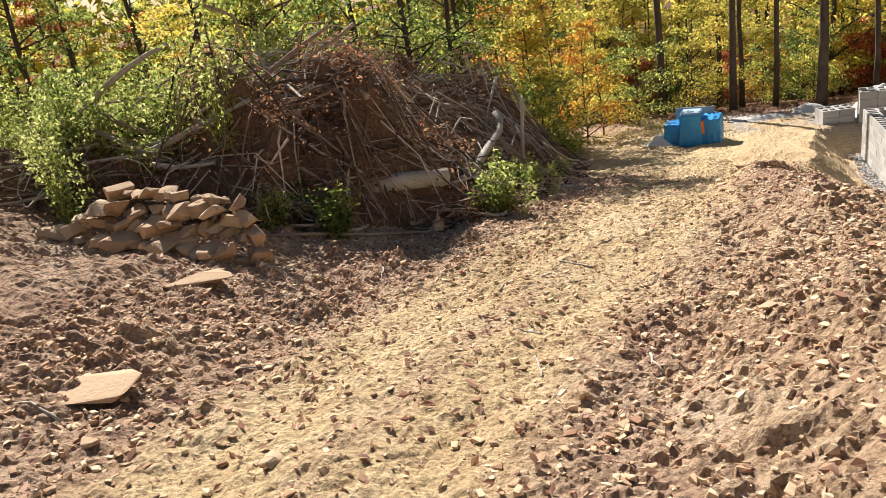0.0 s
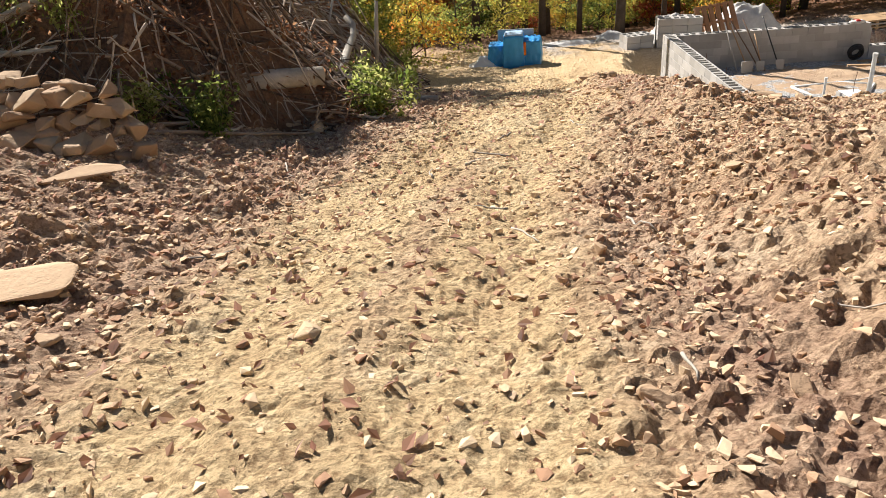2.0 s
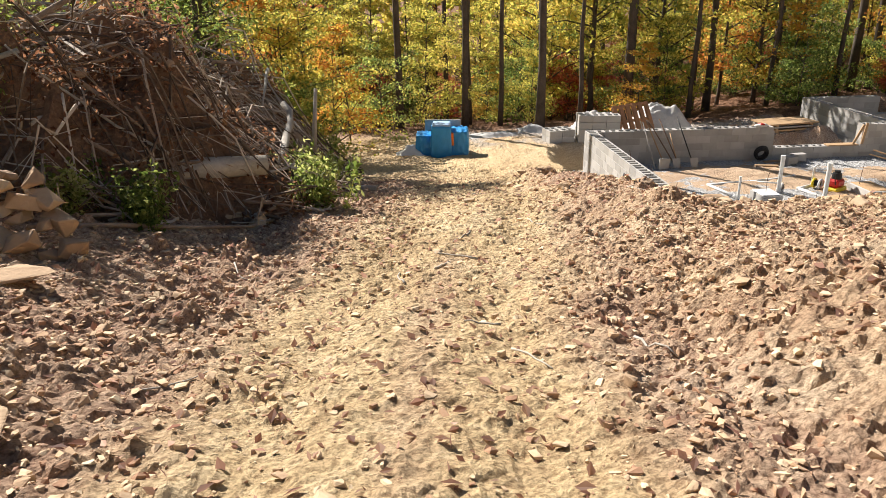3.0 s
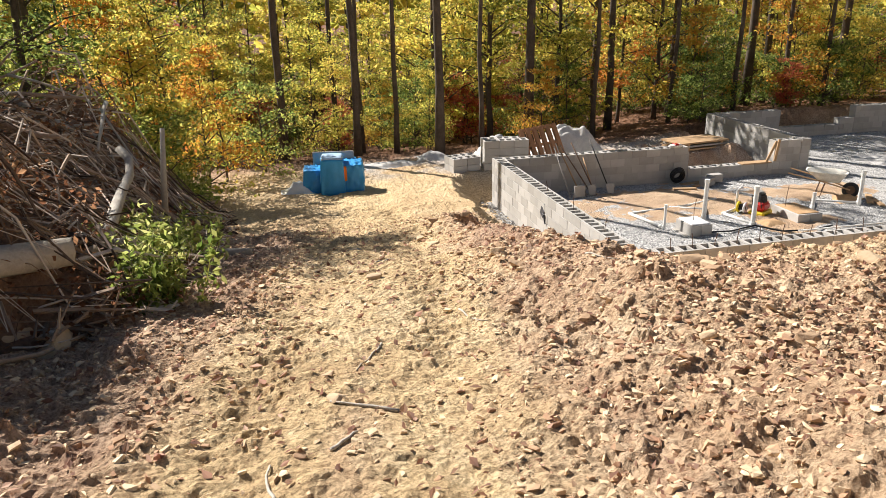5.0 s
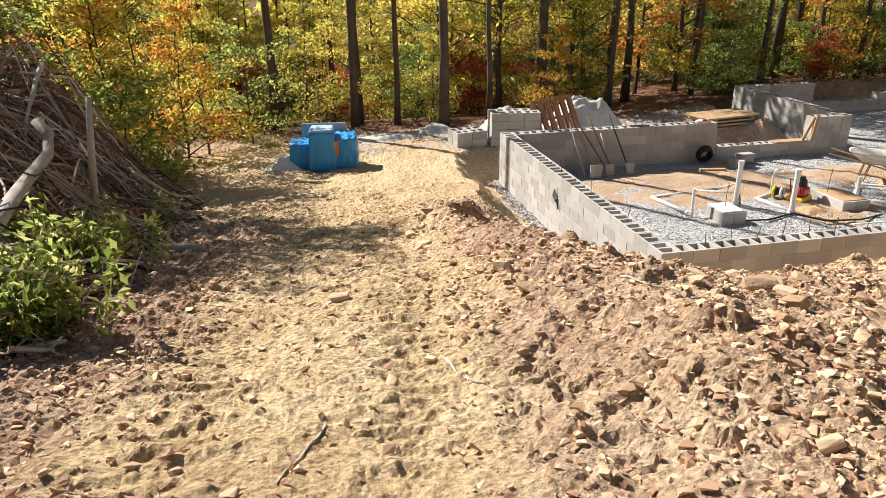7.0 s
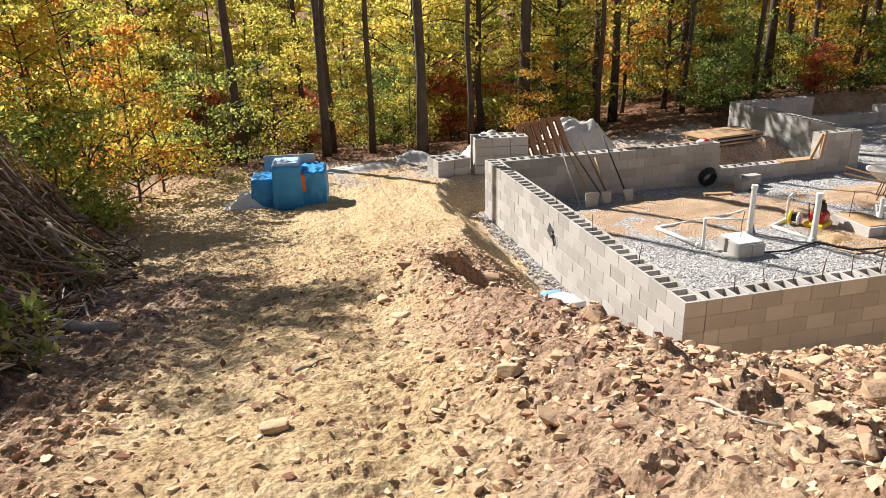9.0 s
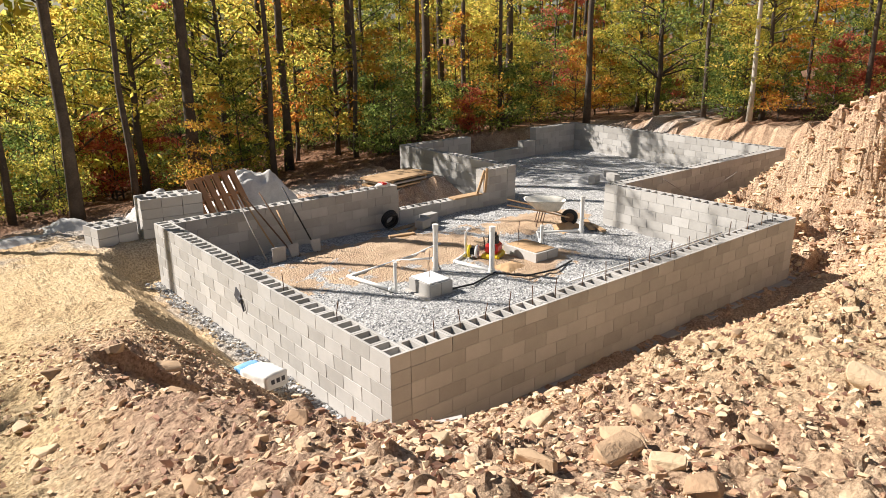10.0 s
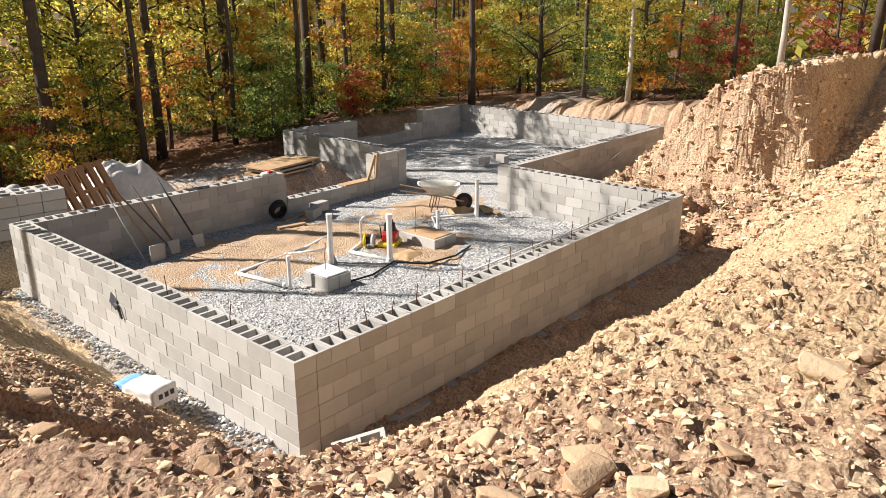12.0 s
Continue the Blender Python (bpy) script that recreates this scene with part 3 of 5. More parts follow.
def plant_woods():
    rng = random.Random(7)
    # the tall trees at the edge of the clearing
    for k, x, y, s in ((5, -0.2, 12.4, 1.0), (5, -2.7, 12.9, 0.8), (5, 3.6, 14.8, 1.2), (5, 4.3, 16.5, 1.2), (5, -5.0, 13.5, 0.9), (5, 7.5, 16.5, 1.0), (5, 10.5, 17, 1.1), (5, 13.5, 16.5, 1.2), (5, 17, 15.5, 1.1),
                       (5, -11.6, 7.6, 0.55), (6, -10.4, 8.4, 0.7), (1, -10.6, 4.8, 0.88), (1, -9.9, 5.8, 0.9), (1, -9.8, 6.8, 0.95), (1, -12.5, 6.0, 1.0), (1, -14.0, 3.5, 1.0), (3, -9.0, 8.4, 0.75), (2, -8.6, 8.6, 0.7),
                       (6, 1.5, 13.6, 1.0), (6, -1.4, 13.5, 1.0), (6, 6.0, 14.5, 1.0), (6, 9.2, 14.8, 0.95), (6, 12.0, 15.0, 1.05), (6, 15.2, 14.2, 1.0), (0, 3.0, 17.5, 1.3), (2, 5.6, 17.0, 1.35), (0, 7.6, 18.2, 1.4), (2, 1.0, 18.6, 1.4), (2, 9.6, 16.6, 1.2), (6, 20.6, 9.0, 1.0), (6, 22.0, 4.0, 1.0), (5, 18.2, 12.5, 0.9)):
        plant_tree(TREE_KINDS[k], x, y, s, rng.uniform(0, 6))
    plant_tree(TREE_KINDS[5], 19.5, 6.6, 0.62, 1.0, bark=MAT["pale_bark"], word="tall pale-barked woodland tree")
    plant_tree(TREE_KINDS[5], 18.0, 1.3, 0.62, 2.0, bark=MAT["pale_bark"], word="tall pale-barked woodland tree")
    placed = []
    tries = 0
    while len(placed) < 200 and tries < 6000:
        tries += 1
        x, y = rng.uniform(-34, 46), rng.uniform(-16, 40)
        edge = 15.0 + 1.0 * math.sin(x * 0.7)
        inside = y > edge or (x < -17 and y > -18) or (x > 20.5 and y > -4)
        if not inside or any((x - a) ** 2 + (y - b) ** 2 < 4.0 for a, b in placed):
            continue
        placed.append((x, y))
        plant_tree(TREE_KINDS[rng.choice([1, 1, 1, 1, 0, 3, 4] if x < -8 else [0, 0, 2, 2, 0, 3, 2, 4, 5, 6, 6] if x < 9 else [1, 1, 0, 0, 2, 3, 4, 5, 6, 6, 6])], x, y, rng.uniform(0.85, 1.15), rng.uniform(0, 6))
    n = 0
    while n < 170:
        x, y = rng.uniform(-14, 30), rng.uniform(-2, 26)
        edge = 13.2 + 0.8 * math.sin(x * 1.1)
        if not (y > edge or (x < -11.5 and y > -1) or (x > 19 and y > 4)):
            continue
        n += 1
        plant_tree(SAPLINGS[rng.choice([0, 0, 1, 3, 3, 4, 5, 2, 0, 2] if -7 < x < 9 else [1, 1, 1, 0, 3, 5, 5, 2, 4])], x, y, rng.uniform(0.7, 1.25), rng.uniform(0, 6), "sapling", word="young thin sapling")
    for x, y, k in ((-8.0, 6.9, 0), (-7.5, 7.6, 3), (-9.6, 6.2, 1), (-8.3, 8.2, 3), (-7.0, 9.0, 2), (-6.6, 9.8, 0), (-5.6, 11.0, 1), (-7.6, 5.6, 5)):
        plant_tree(SAPLINGS[k], x, y, 1.0, rng.uniform(0, 6), "sapling", word="young thin sapling")
    plant_tree(SAPLINGS[2], 20.3, 6.0, 0.8, 1.0, "sapling", word="small sapling on the spoil bank")
    plant_tree(SAPLINGS[4], 13.5, 14.0, 0.75, 2.0, "sapling", word="small sapling behind the block wall")


plant_woods()


def far_woods():
    rng = random.Random(91)
    soup = Soup()
    for _ in range(11000):
        a = rng.uniform(-2.4, 2.9)
        r = rng.uniform(46, 70)
        x, y = 4 + r * math.sin(a), r * math.cos(a)
        z = -4 + rng.uniform(0, 26)
        leaf_quads(rng, soup, Vector((x, y, z)), 1.6, 7, 0.6, 0.8)
    ob = new("far_woods", soup.mesh("far_woods", MAT["leaf_yellow"]))
    tagged(ob, "distant dense autumn woodland foliage", "woods", kind="stuff")


far_woods()


# ---- brush pile ----
def heap_edge(x, y):
    """How far inside the foot of the heap a spot lies."""
    south = y - float(np.interp(x, [-13, -8.6, -7.5, -6.4, -6.0], [-6.9, -6.3, -5.0, -4.1, -3.0]))
    east = float(np.interp(y, [-4, -2, 3, 5], [-6.45, -6.35, -6.3, -6.9])) - x
    return min(south, east, 5.6 - y)


def pile_z(x, y):
    """Top of the heap of cut branches."""
    h = 1.7 * math.exp(-((x + 8.9) / 2.3) ** 2) * float(step01(0.0, 1.9, heap_edge(x, y)))
    lump = noise.noise(Vector((x * 0.8, y * 0.8, 3.0))) * 0.95 + noise.noise(Vector((x * 2.1, y * 2.1, 8.0))) * 0.55
    skirt = 0.4 * float(step01(-0.1, 0.7, heap_edge(x, y)))
    return ground_z(x, y) + max(0.05, h * (0.85 + lump) + skirt)


def branch_points(rng, start, heading, length, bend, n=6):
    p, out = Vector(start), [Vector(start)]
    d = Vector(heading).normalized()
    for _ in range(n):
        d = (d + Vector((rng.uniform(-bend, bend), rng.uniform(-bend, bend), rng.uniform(-bend, bend)))).normalized()
        p = p + d * length / n
        out.append(p.copy())
    return out


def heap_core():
    """The root soil and rotten stuff inside the heap; its dark colour also paints the shade under the branches."""
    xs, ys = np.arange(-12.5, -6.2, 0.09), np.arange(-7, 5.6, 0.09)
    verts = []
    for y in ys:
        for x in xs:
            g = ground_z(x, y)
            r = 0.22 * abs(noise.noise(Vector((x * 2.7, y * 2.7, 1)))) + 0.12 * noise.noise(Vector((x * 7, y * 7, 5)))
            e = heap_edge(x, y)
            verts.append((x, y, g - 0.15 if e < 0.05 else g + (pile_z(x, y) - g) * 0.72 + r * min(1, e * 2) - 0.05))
    nx = len(xs)
    faces = [(k * nx + i, k * nx + i + 1, k * nx + nx + i + 1, k * nx + nx + i) for k in range(len(ys) - 1) for i in range(nx - 1)]
    tagged(new("root_soil", mesh_of("root_soil", verts, faces, MAT["heap"])), "soil and rotten wood inside the brush heap, coloured dark for its shade", "soil", kind="stuff")


def felled(pts, radii, label, mat="deadwood"):
    bm = tube_bm(pts, radii, 9)
    for v in bm.verts:
        v.co += Vector((noise.noise(v.co * 6), noise.noise(v.co * 6 + Vector((9, 0, 0))), noise.noise(v.co * 6 + Vector((0, 9, 0))))) * radii[0] * 0.35
    tagged(part("felled_branch", bm, MAT[mat], smooth=True), label, "branch", "branches of the brush heap")


def build_brush():
    rng = random.Random(12)
    heap_core()
    twigs = Soup()
    for _ in range(5600):
        x, y = rng.uniform(-11.8, -6.2), rng.uniform(-6.9, 5.6)
        if heap_edge(x, y) < 0.12 * rng.random():
            continue
        g = ground_z(x, y)
        z = g + (pile_z(x, y) - g) * rng.uniform(0.35, 1.05)
        a = rng.uniform(0, 6.28)
        l = rng.choice([0.4, 0.7, 1.0, 1.5, 2.2])
        pts = branch_points(rng, (x, y, z), (math.cos(a), math.sin(a), rng.uniform(-0.2, 0.25)), l, 0.3, 4)
        for p in pts:
            if heap_edge(p.x, p.y) < -0.25:
                p.x, p.y = x + (p.x - x) * 0.3, y + (p.y - y) * 0.3
            p.z = min(max(p.z, ground_z(p.x, p.y) + 0.01), pile_z(p.x, p.y) + rng.choice([0.05, 0.12, 0.3]))
        r = rng.choice([0.004, 0.006, 0.009, 0.013, 0.02])
        twigs.add(*tube_data(pts, [r, r * 0.9, r * 0.75, r * 0.6, r * 0.35], 4))
    tagged(new("brush_pile", twigs.mesh("brush_pile", MAT["deadwood"])), "tangled heap of cut grey-brown branches and twigs", "brush pile", kind="stuff")
    for _ in range(300):
        x, y = rng.uniform(-10.8, -6.6), rng.uniform(-6.2, 4.4)
        if heap_edge(x, y) < 0.3:
            continue
        a = rng.choice([rng.uniform(-0.4, 0.4), rng.uniform(0, 6.28)])
        l = rng.uniform(0.7, 2.2)
        r = rng.choice([0.018, 0.025, 0.035, 0.05])
        dx, dy = math.cos(a) * l / 2, math.sin(a) * l / 2
        za, zb = pile_z(x - dx, y - dy), pile_z(x + dx, y + dy)
        if min(heap_edge(x - dx, y - dy), heap_edge(x + dx, y + dy)) < -0.15 or abs(za - zb) > 0.75 * l:
            continue
        pts = branch_points(rng, (x - dx, y - dy, za), (2 * dx, 2 * dy, zb - za), l, 0.12, 6)
        felled(pts, [r * (1 - 0.09 * k) for k in range(7)], "bare grey felled branch lying on the brush heap", rng.choice(["deadwood", "deadwood", "pale_bark"]))
    felled([(-6.95, -3.15, 2.95), (-7.0, -2.4, 3.0), (-7.04, -1.6, 3.02), (-7.07, -0.9, 3.05), (-7.08, -0.7, 3.2), (-7.2, -0.6, 3.32)], [0.06, 0.055, 0.055, 0.05, 0.05, 0.045], "pale crooked branch lying out of the brush heap", "pale_bark")
    felled([(-7.3, -3.0, 2.92), (-6.95, -3.1, 2.93), (-6.7, -3.1, 2.93)], [0.045, 0.04, 0.035], "short pale branch end on the brush heap", "pale_bark")
    felled([(-6.75, -0.9, 2.4), (-6.7, -0.85, 3.0), (-6.66, -0.75, 3.55)], [0.04, 0.035, 0.025], "thin grey stick standing up from the heap", "pale_bark")
    felled([(-8.9, -5.1, 3.2), (-8.2, -4.9, 3.3), (-7.5, -4.5, 3.28), (-7.0, -4.1, 3.2)], [0.14, 0.13, 0.12, 0.1], "thick weathered grey log on the brush heap", "pale_bark")
    pts = [(-8.5, -6.6), (-8.0, -6.1), (-7.5, -5.5), (-7.1, -4.9), (-6.9, -4.5)]
    felled([(x, y, ground_z(x, y) + 0.04) for x, y in pts], [0.022, 0.022, 0.02, 0.018, 0.014], "long thin pole lying on the soil")
    felled([(x, y, ground_z(x, y) + 0.06) for x, y in ((-6.9, 0.2), (-6.4, -0.2), (-6.1, -0.6), (-5.8, -0.7))], [0.05, 0.055, 0.05, 0.04], "pale broken root lying beside the track", "pale_bark")
    leaves = Soup()
    for _ in range(1300):
        x, y = rng.uniform(-11, -6.2), rng.uniform(-6.6, 4.8)
        if heap_edge(x, y) < 0.0:
            continue
        leaf_quads(rng, leaves, Vector((x, y, pile_z(x, y) * 0.85 + ground_z(x, y) * 0.15)), 0.3, 16, 0.035)
    tagged(new("dry_leaves", leaves.mesh("dry_leaves", MAT["leaf_dry"])), "withered brown leaves caught in the brush heap", "leaves", kind="stuff")


build_brush()


def weed_mesh(seed, tall, stems, leaf):
    rng = random.Random(seed)
    stalk, leaves = Soup(), Soup()
    for _ in range(stems):
        a = rng.uniform(0, 6.28)
        pts = branch_points(rng, (rng.uniform(-0.25, 0.25), rng.uniform(-0.25, 0.25), -0.05), (math.cos(a) * 0.25, math.sin(a) * 0.25, 1), tall * rng.uniform(0.6, 1.1), 0.1, 6)
        stalk.add(*tube_data(pts, [0.007 - 0.0009 * k for k in range(7)], 4))
        for k in range(1, 7):
            leaf_quads(rng, leaves, pts[k], 0.13, 18, leaf, 0.8)
    return stalk.mesh("stalk", MAT["weed"], True), leaves.mesh("foliage", MAT["weed"])


WEEDS = [weed_mesh(s, t, n, l) for s, t, n, l in ((1, 1.3, 10, 0.03), (2, 0.9, 8, 0.03), (3, 0.6, 9, 0.035))]


def plant_weeds():
    rng = random.Random(31)
    spots = [(rng.gauss(-11.1, 0.75), rng.gauss(-4.9, 0.7), rng.choice([0, 0, 1])) for _ in range(46)]
    spots += [(rng.gauss(-8.6, 0.5), rng.gauss(-5.6, 0.3), 2) for _ in range(7)]
    spots += [(rng.uniform(-7.3, -6.4), rng.uniform(-4.0, 3.2), 2) for _ in range(13)]
    spots += [(rng.gauss(-6.75, 0.2), rng.gauss(-1.9, 0.5), 2) for _ in range(6)]
    spots += [(rng.uniform(-9, -6.9), rng.uniform(4.4, 7), rng.choice([1, 2])) for _ in range(18)]
    for x, y, k in spots:
        root = thing("weed", "leafy green weed growing at the brush heap", "weed", "weeds")
        s = rng.uniform(0.7, 1.2)
        root.matrix_world = Matrix.Translation((x, y, max(ground_z(x, y), pile_z(x, y) - 0.7) if k == 0 else ground_z(x, y))) @ Matrix.Rotation(rng.uniform(0, 6), 4, "Z") @ Matrix.Diagonal((s, s, s * (1.1 if k == 0 else 1.0), 1))
        for nm, me in zip(("stalk", "foliage"), WEEDS[k]):
            o = new(nm, me)
            o.parent = root
            o["kind"] = "stuff"


plant_weeds()

# ---- stones and clods ----
ROCKS = []
for s in range(14):
    v, f = rock_data(random.Random(s + 70), 1.0, 0.55, 13, 0.045)
    ROCKS.append(mesh_of("rock", v, f, MAT["rock"]))


def put_rock(x, y, size, rng, sink=0.25, lift=0.0, label="angular tan sandstone rock half sunk in the soil", flat=1.0):
    o = new("rock", rng.choice(ROCKS))
    o.matrix_world = Matrix.Translation((x, y, ground_z(x, y) + size * flat * (0.5 - sink) + lift)) @ Euler((rng.uniform(-0.3, 0.3) * flat, rng.uniform(-0.3, 0.3) * flat, rng.uniform(0, 6.28))).to_matrix().to_4x4() @ Matrix.Diagonal((size, size, size * flat, 1))
    return tagged(o, label, "rock", "loose rocks")


def scatter_rocks():
    rng = random.Random(5)
    for k in range(4):
        for i in range(17 - 2 * k):
            x, y = -10.3 + 0.17 * k + 0.15 * i + rng.uniform(-0.05, 0.05), -7.25 + 0.16 * k + rng.uniform(-0.1, 0.1)
            put_rock(x, y, rng.uniform(0.09, 0.2), rng, 0.1, 0.15 * k, "tan sandstone rock in a rough pile beside the brush")
    for x, y, s in ((-8.05, -8.0, 0.32), (-7.5, -9.9, 0.31), (-6.9, -3.6, 0.2), (-7.1, -4.7, 0.2), (-7.4, -4.6, 0.16)):
        put_rock(x, y, s, rng, 0.35 if s > 0.3 else 0.2, 0.0, "broad pale stone slab lying flush in the soil" if s > 0.3 else "tan rock at the foot of the brush heap", 0.16 if s > 0.3 else 1.0)
    for _ in range(110):
        put_rock(rng.gauss(-2.4, 0.8), rng.uniform(-7, 0.6), rng.choice([0.02, 0.03, 0.04, 0.05, 0.08]), rng)
    for _ in range(110):
        put_rock(rng.uniform(-2, 7), rng.uniform(-6, -2.2), rng.choice([0.02, 0.03, 0.035, 0.045, 0.06]), rng)
    for _ in range(40):
        put_rock(rng.uniform(-8, -3.2), rng.uniform(-11, -3), rng.choice([0.025, 0.03, 0.04, 0.05]), rng)
    for x, y, s in ((-3.42, -3.6, 0.08), (-4.6, -3.5, 0.07), (-5.22, -6.25, 0.07), (-1.64, -4.22, 0.14), (-2.13, -3.71, 0.07), (-0.18, -4.74, 0.13), (-1.23, -4.66, 0.08), (-1.51, -3.58, 0.12), (-2.33, 0.24, 0.16),
                    (0.03, -4.88, 0.08), (0.94, -4.17, 0.06), (-1.26, -4.09, 0.08), (-3.29, -3.27, 0.1), (-2.36, -3.72, 0.09), (-2.16, -4.16, 0.1), (-1.77, -4.29, 0.12), (-1.86, -4.76, 0.11), (-2.62, -0.8, 0.14),
                    (-5.93, -10.36, 0.07), (-4.65, -10.95, 0.06), (-7.05, -10.33, 0.06), (-4.2, -10.98, 0.06), (-3.58, -8.5, 0.07)):
        put_rock(x, y, s, rng, flat=0.75)
    kinds = [rock_data(random.Random(s + 300), 1.0, 0.6, 9) for s in range(8)]
    g = np.random.default_rng(8)
    n = 125000
    near = g.random(n) < 0.6
    x = np.where(near, g.uniform(-8.5, 0, n), g.uniform(-3, 15, n))
    y = np.where(near, g.uniform(-12, 2.5, n), np.where(x > 9.5, g.uniform(-4, 3, n), g.uniform(-7, -0.5, n)))
    keep = (g.random(n) > 0.8 * np.exp(-(lane_at(x, y) / 1.0) ** 4)) & (fbm(x * 0.8, y * 0.8, 33, 3) > g.uniform(-0.8, 0.3, n))
    x, y = x[keep], y[keep]
    s = 0.006 + 0.03 * g.random(len(x)) ** 3.6
    x = np.concatenate([x, g.uniform(9.6, 15.8, 9000)])
    y = np.concatenate([y, g.uniform(-3.5, 3.4, 9000)])
    s = np.concatenate([s, 0.015 + 0.085 * g.random(9000) ** 3])
    z = height(x, y)
    a = g.uniform(0, 6.28, len(x))
    pick = g.integers(0, 8, len(x))
    soup = Soup()
    for k, (v, f) in enumerate(kinds):
        i = pick == k
        p = np.array([tuple(q) for q in v])
        ca, sa = (np.cos(a) * s)[i][:, None], (np.sin(a) * s)[i][:, None]
        px, py, pz = p[:, 0][None], p[:, 1][None], p[:, 2][None]
        soup.add_many(np.stack([x[i][:, None] + px * ca - py * sa, y[i][:, None] + px * sa + py * ca, z[i][:, None] + (pz + 0.15) * s[i][:, None]], 2), f)
    tagged(new("clods", soup.mesh("clods", MAT["clod"])), "loose crumbled clods and pebbles strewn over the soil", "clods", kind="stuff")
    litter = Soup()
    for _ in range(6500):
        x, y = rng.gauss(-6.3, 1.9), rng.uniform(-12, 2)
        if rng.random() < 0.45:
            x, y = rng.uniform(-3.5, 2), rng.uniform(-10, -2.5)
        leaf_quads(rng, litter, (x, y, ground_z(x, y) + 0.012), 0.03, 1, rng.uniform(0.014, 0.042), 0.1, 1.6)
    tagged(new("leaf_litter", litter.mesh("leaf_litter", MAT["leaf_fallen"])), "fallen brown leaves scattered over the bare soil", "leaves", kind="stuff")
    for i in range(22):
        x, y = rng.uniform(-8, -1.5), rng.uniform(-11, -1)
        if i < 5:
            x, y = (-4.9, -5.0, -5.3, -3.9, -4.5)[i], (-6.5, -8.7, -6.9, -10.4, -10.7)[i]
        a, l = rng.uniform(0, 6.28), rng.uniform(0.15, 0.5)
        r = rng.uniform(0.005, 0.012)
        pts = branch_points(rng, (x, y, 0), (math.cos(a), math.sin(a), 0), l, 0.22, 5)
        for p in pts:
            p.z = ground_z(p.x, p.y) + r * 0.8
        tagged(part("stick", tube_bm(pts, [r * (1 - 0.1 * k) for k in range(6)], 6), MAT["pale_bark"], smooth=True), "short dry stick lying on the bare soil", "stick", "loose sticks")


scatter_rocks()

# ---- things inside the foundation ----
def plain(name, colour, rough=0.5, metal=0.0, scale=6.0, vary=0.25):
    lo = tuple(c * (1 - vary) for c in colour)
    hi = tuple(min(1.0, c * (1 + vary)) for c in colour)
    return mottled(name, [(0.3, lo), (0.7, hi)], scale, 60, rough, 0.2, 0.003, metal=metal)


MAT.update(
    pvc=plain("white_pvc", (0.74, 0.74, 0.72), 0.4, vary=0.08), steel=plain("rusty_rebar", (0.16, 0.1, 0.07), 0.8, 0.3), black=plain("black_plastic", (0.022, 0.022, 0.024), 0.5),
    red=plain("red_paint", (0.5, 0.03, 0.025), 0.35), yellow=plain("yellow_plastic", (0.75, 0.55, 0.03), 0.4), board=plain("sawn_board", (0.42, 0.28, 0.16), 0.8, scale=3),
    pallet=plain("pallet_wood", (0.4, 0.21, 0.11), 0.85, scale=4), tray=plain("worn_barrow_tray", (0.62, 0.6, 0.54), 0.5, scale=8), blue=plain("blue_tarp", (0.05, 0.33, 0.72), 0.4, scale=3, vary=0.2),
    blue_pale=plain("pale_blue_tarp", (0.4, 0.56, 0.75), 0.45), orange=plain("orange_paint", (0.85, 0.2, 0.02), 0.6), sheet=plain("white_plastic_sheet", (0.72, 0.73, 0.74), 0.35, vary=0.12),
    bag=plain("white_paper_bag", (0.7, 0.69, 0.66), 0.7), bag_blue=plain("blue_bag_print", (0.18, 0.38, 0.68), 0.6), ink=plain("dark_print", (0.06, 0.06, 0.07), 0.7), grey_sheet=plain("grey_wrap", (0.6, 0.58, 0.55), 0.4, vary=0.3))
FLOOR = 0.09


def cyl_bm(r, z0, z1, sides=16, r2=None, bm=None, x=0.0, y=0.0):
    bm = bm or bmesh.new()
    made = bmesh.ops.create_cone(bm, cap_ends=True, segments=sides, radius1=r, radius2=r if r2 is None else r2, depth=z1 - z0)["verts"]
    for v in made:
        v.co += Vector((x, y, (z0 + z1) / 2))
    return bm


def ring_bm(radius, thick, sides=24, ring=8, axis="Y"):
    bm = bmesh.new()
    rows = []
    for i in range(sides):
        a = 2 * math.pi * i / sides
        row = []
        for k in range(ring):
            b = 2 * math.pi * k / ring
            q = radius + thick * math.cos(b)
            p = (q * math.cos(a), thick * math.sin(b), q * math.sin(a)) if axis == "Y" else (q * math.cos(a), q * math.sin(a), thick * math.sin(b))
            row.append(bm.verts.new(p))
        rows.append(row)
    for i in range(sides):
        for k in range(ring):
            bm.faces.new((rows[i][k], rows[(i + 1) % sides][k], rows[(i + 1) % sides][(k + 1) % ring], rows[i][(k + 1) % ring]))
    return bm


def stub_pipe(x, y, tall, r, cap=True, lean=0.0):
    t = thing("pvc_pipe", "white plastic drain pipe standing up from the gravel", "pipe", "drain pipes", m=Matrix.Translation((x, y, FLOOR)) @ Matrix.Rotation(lean, 4, "Y"))
    part("tube", cyl_bm(r, -0.1, tall, 18), MAT["pvc"], t, smooth=False)
    part("base_collar", cyl_bm(r * 1.22, -0.05, 0.07, 18), MAT["pvc"], t)
    if cap:
        part("cap", cyl_bm(r * 1.18, tall - 0.06, tall + 0.015, 18), MAT["pvc"], t, "white end cap")
    return t


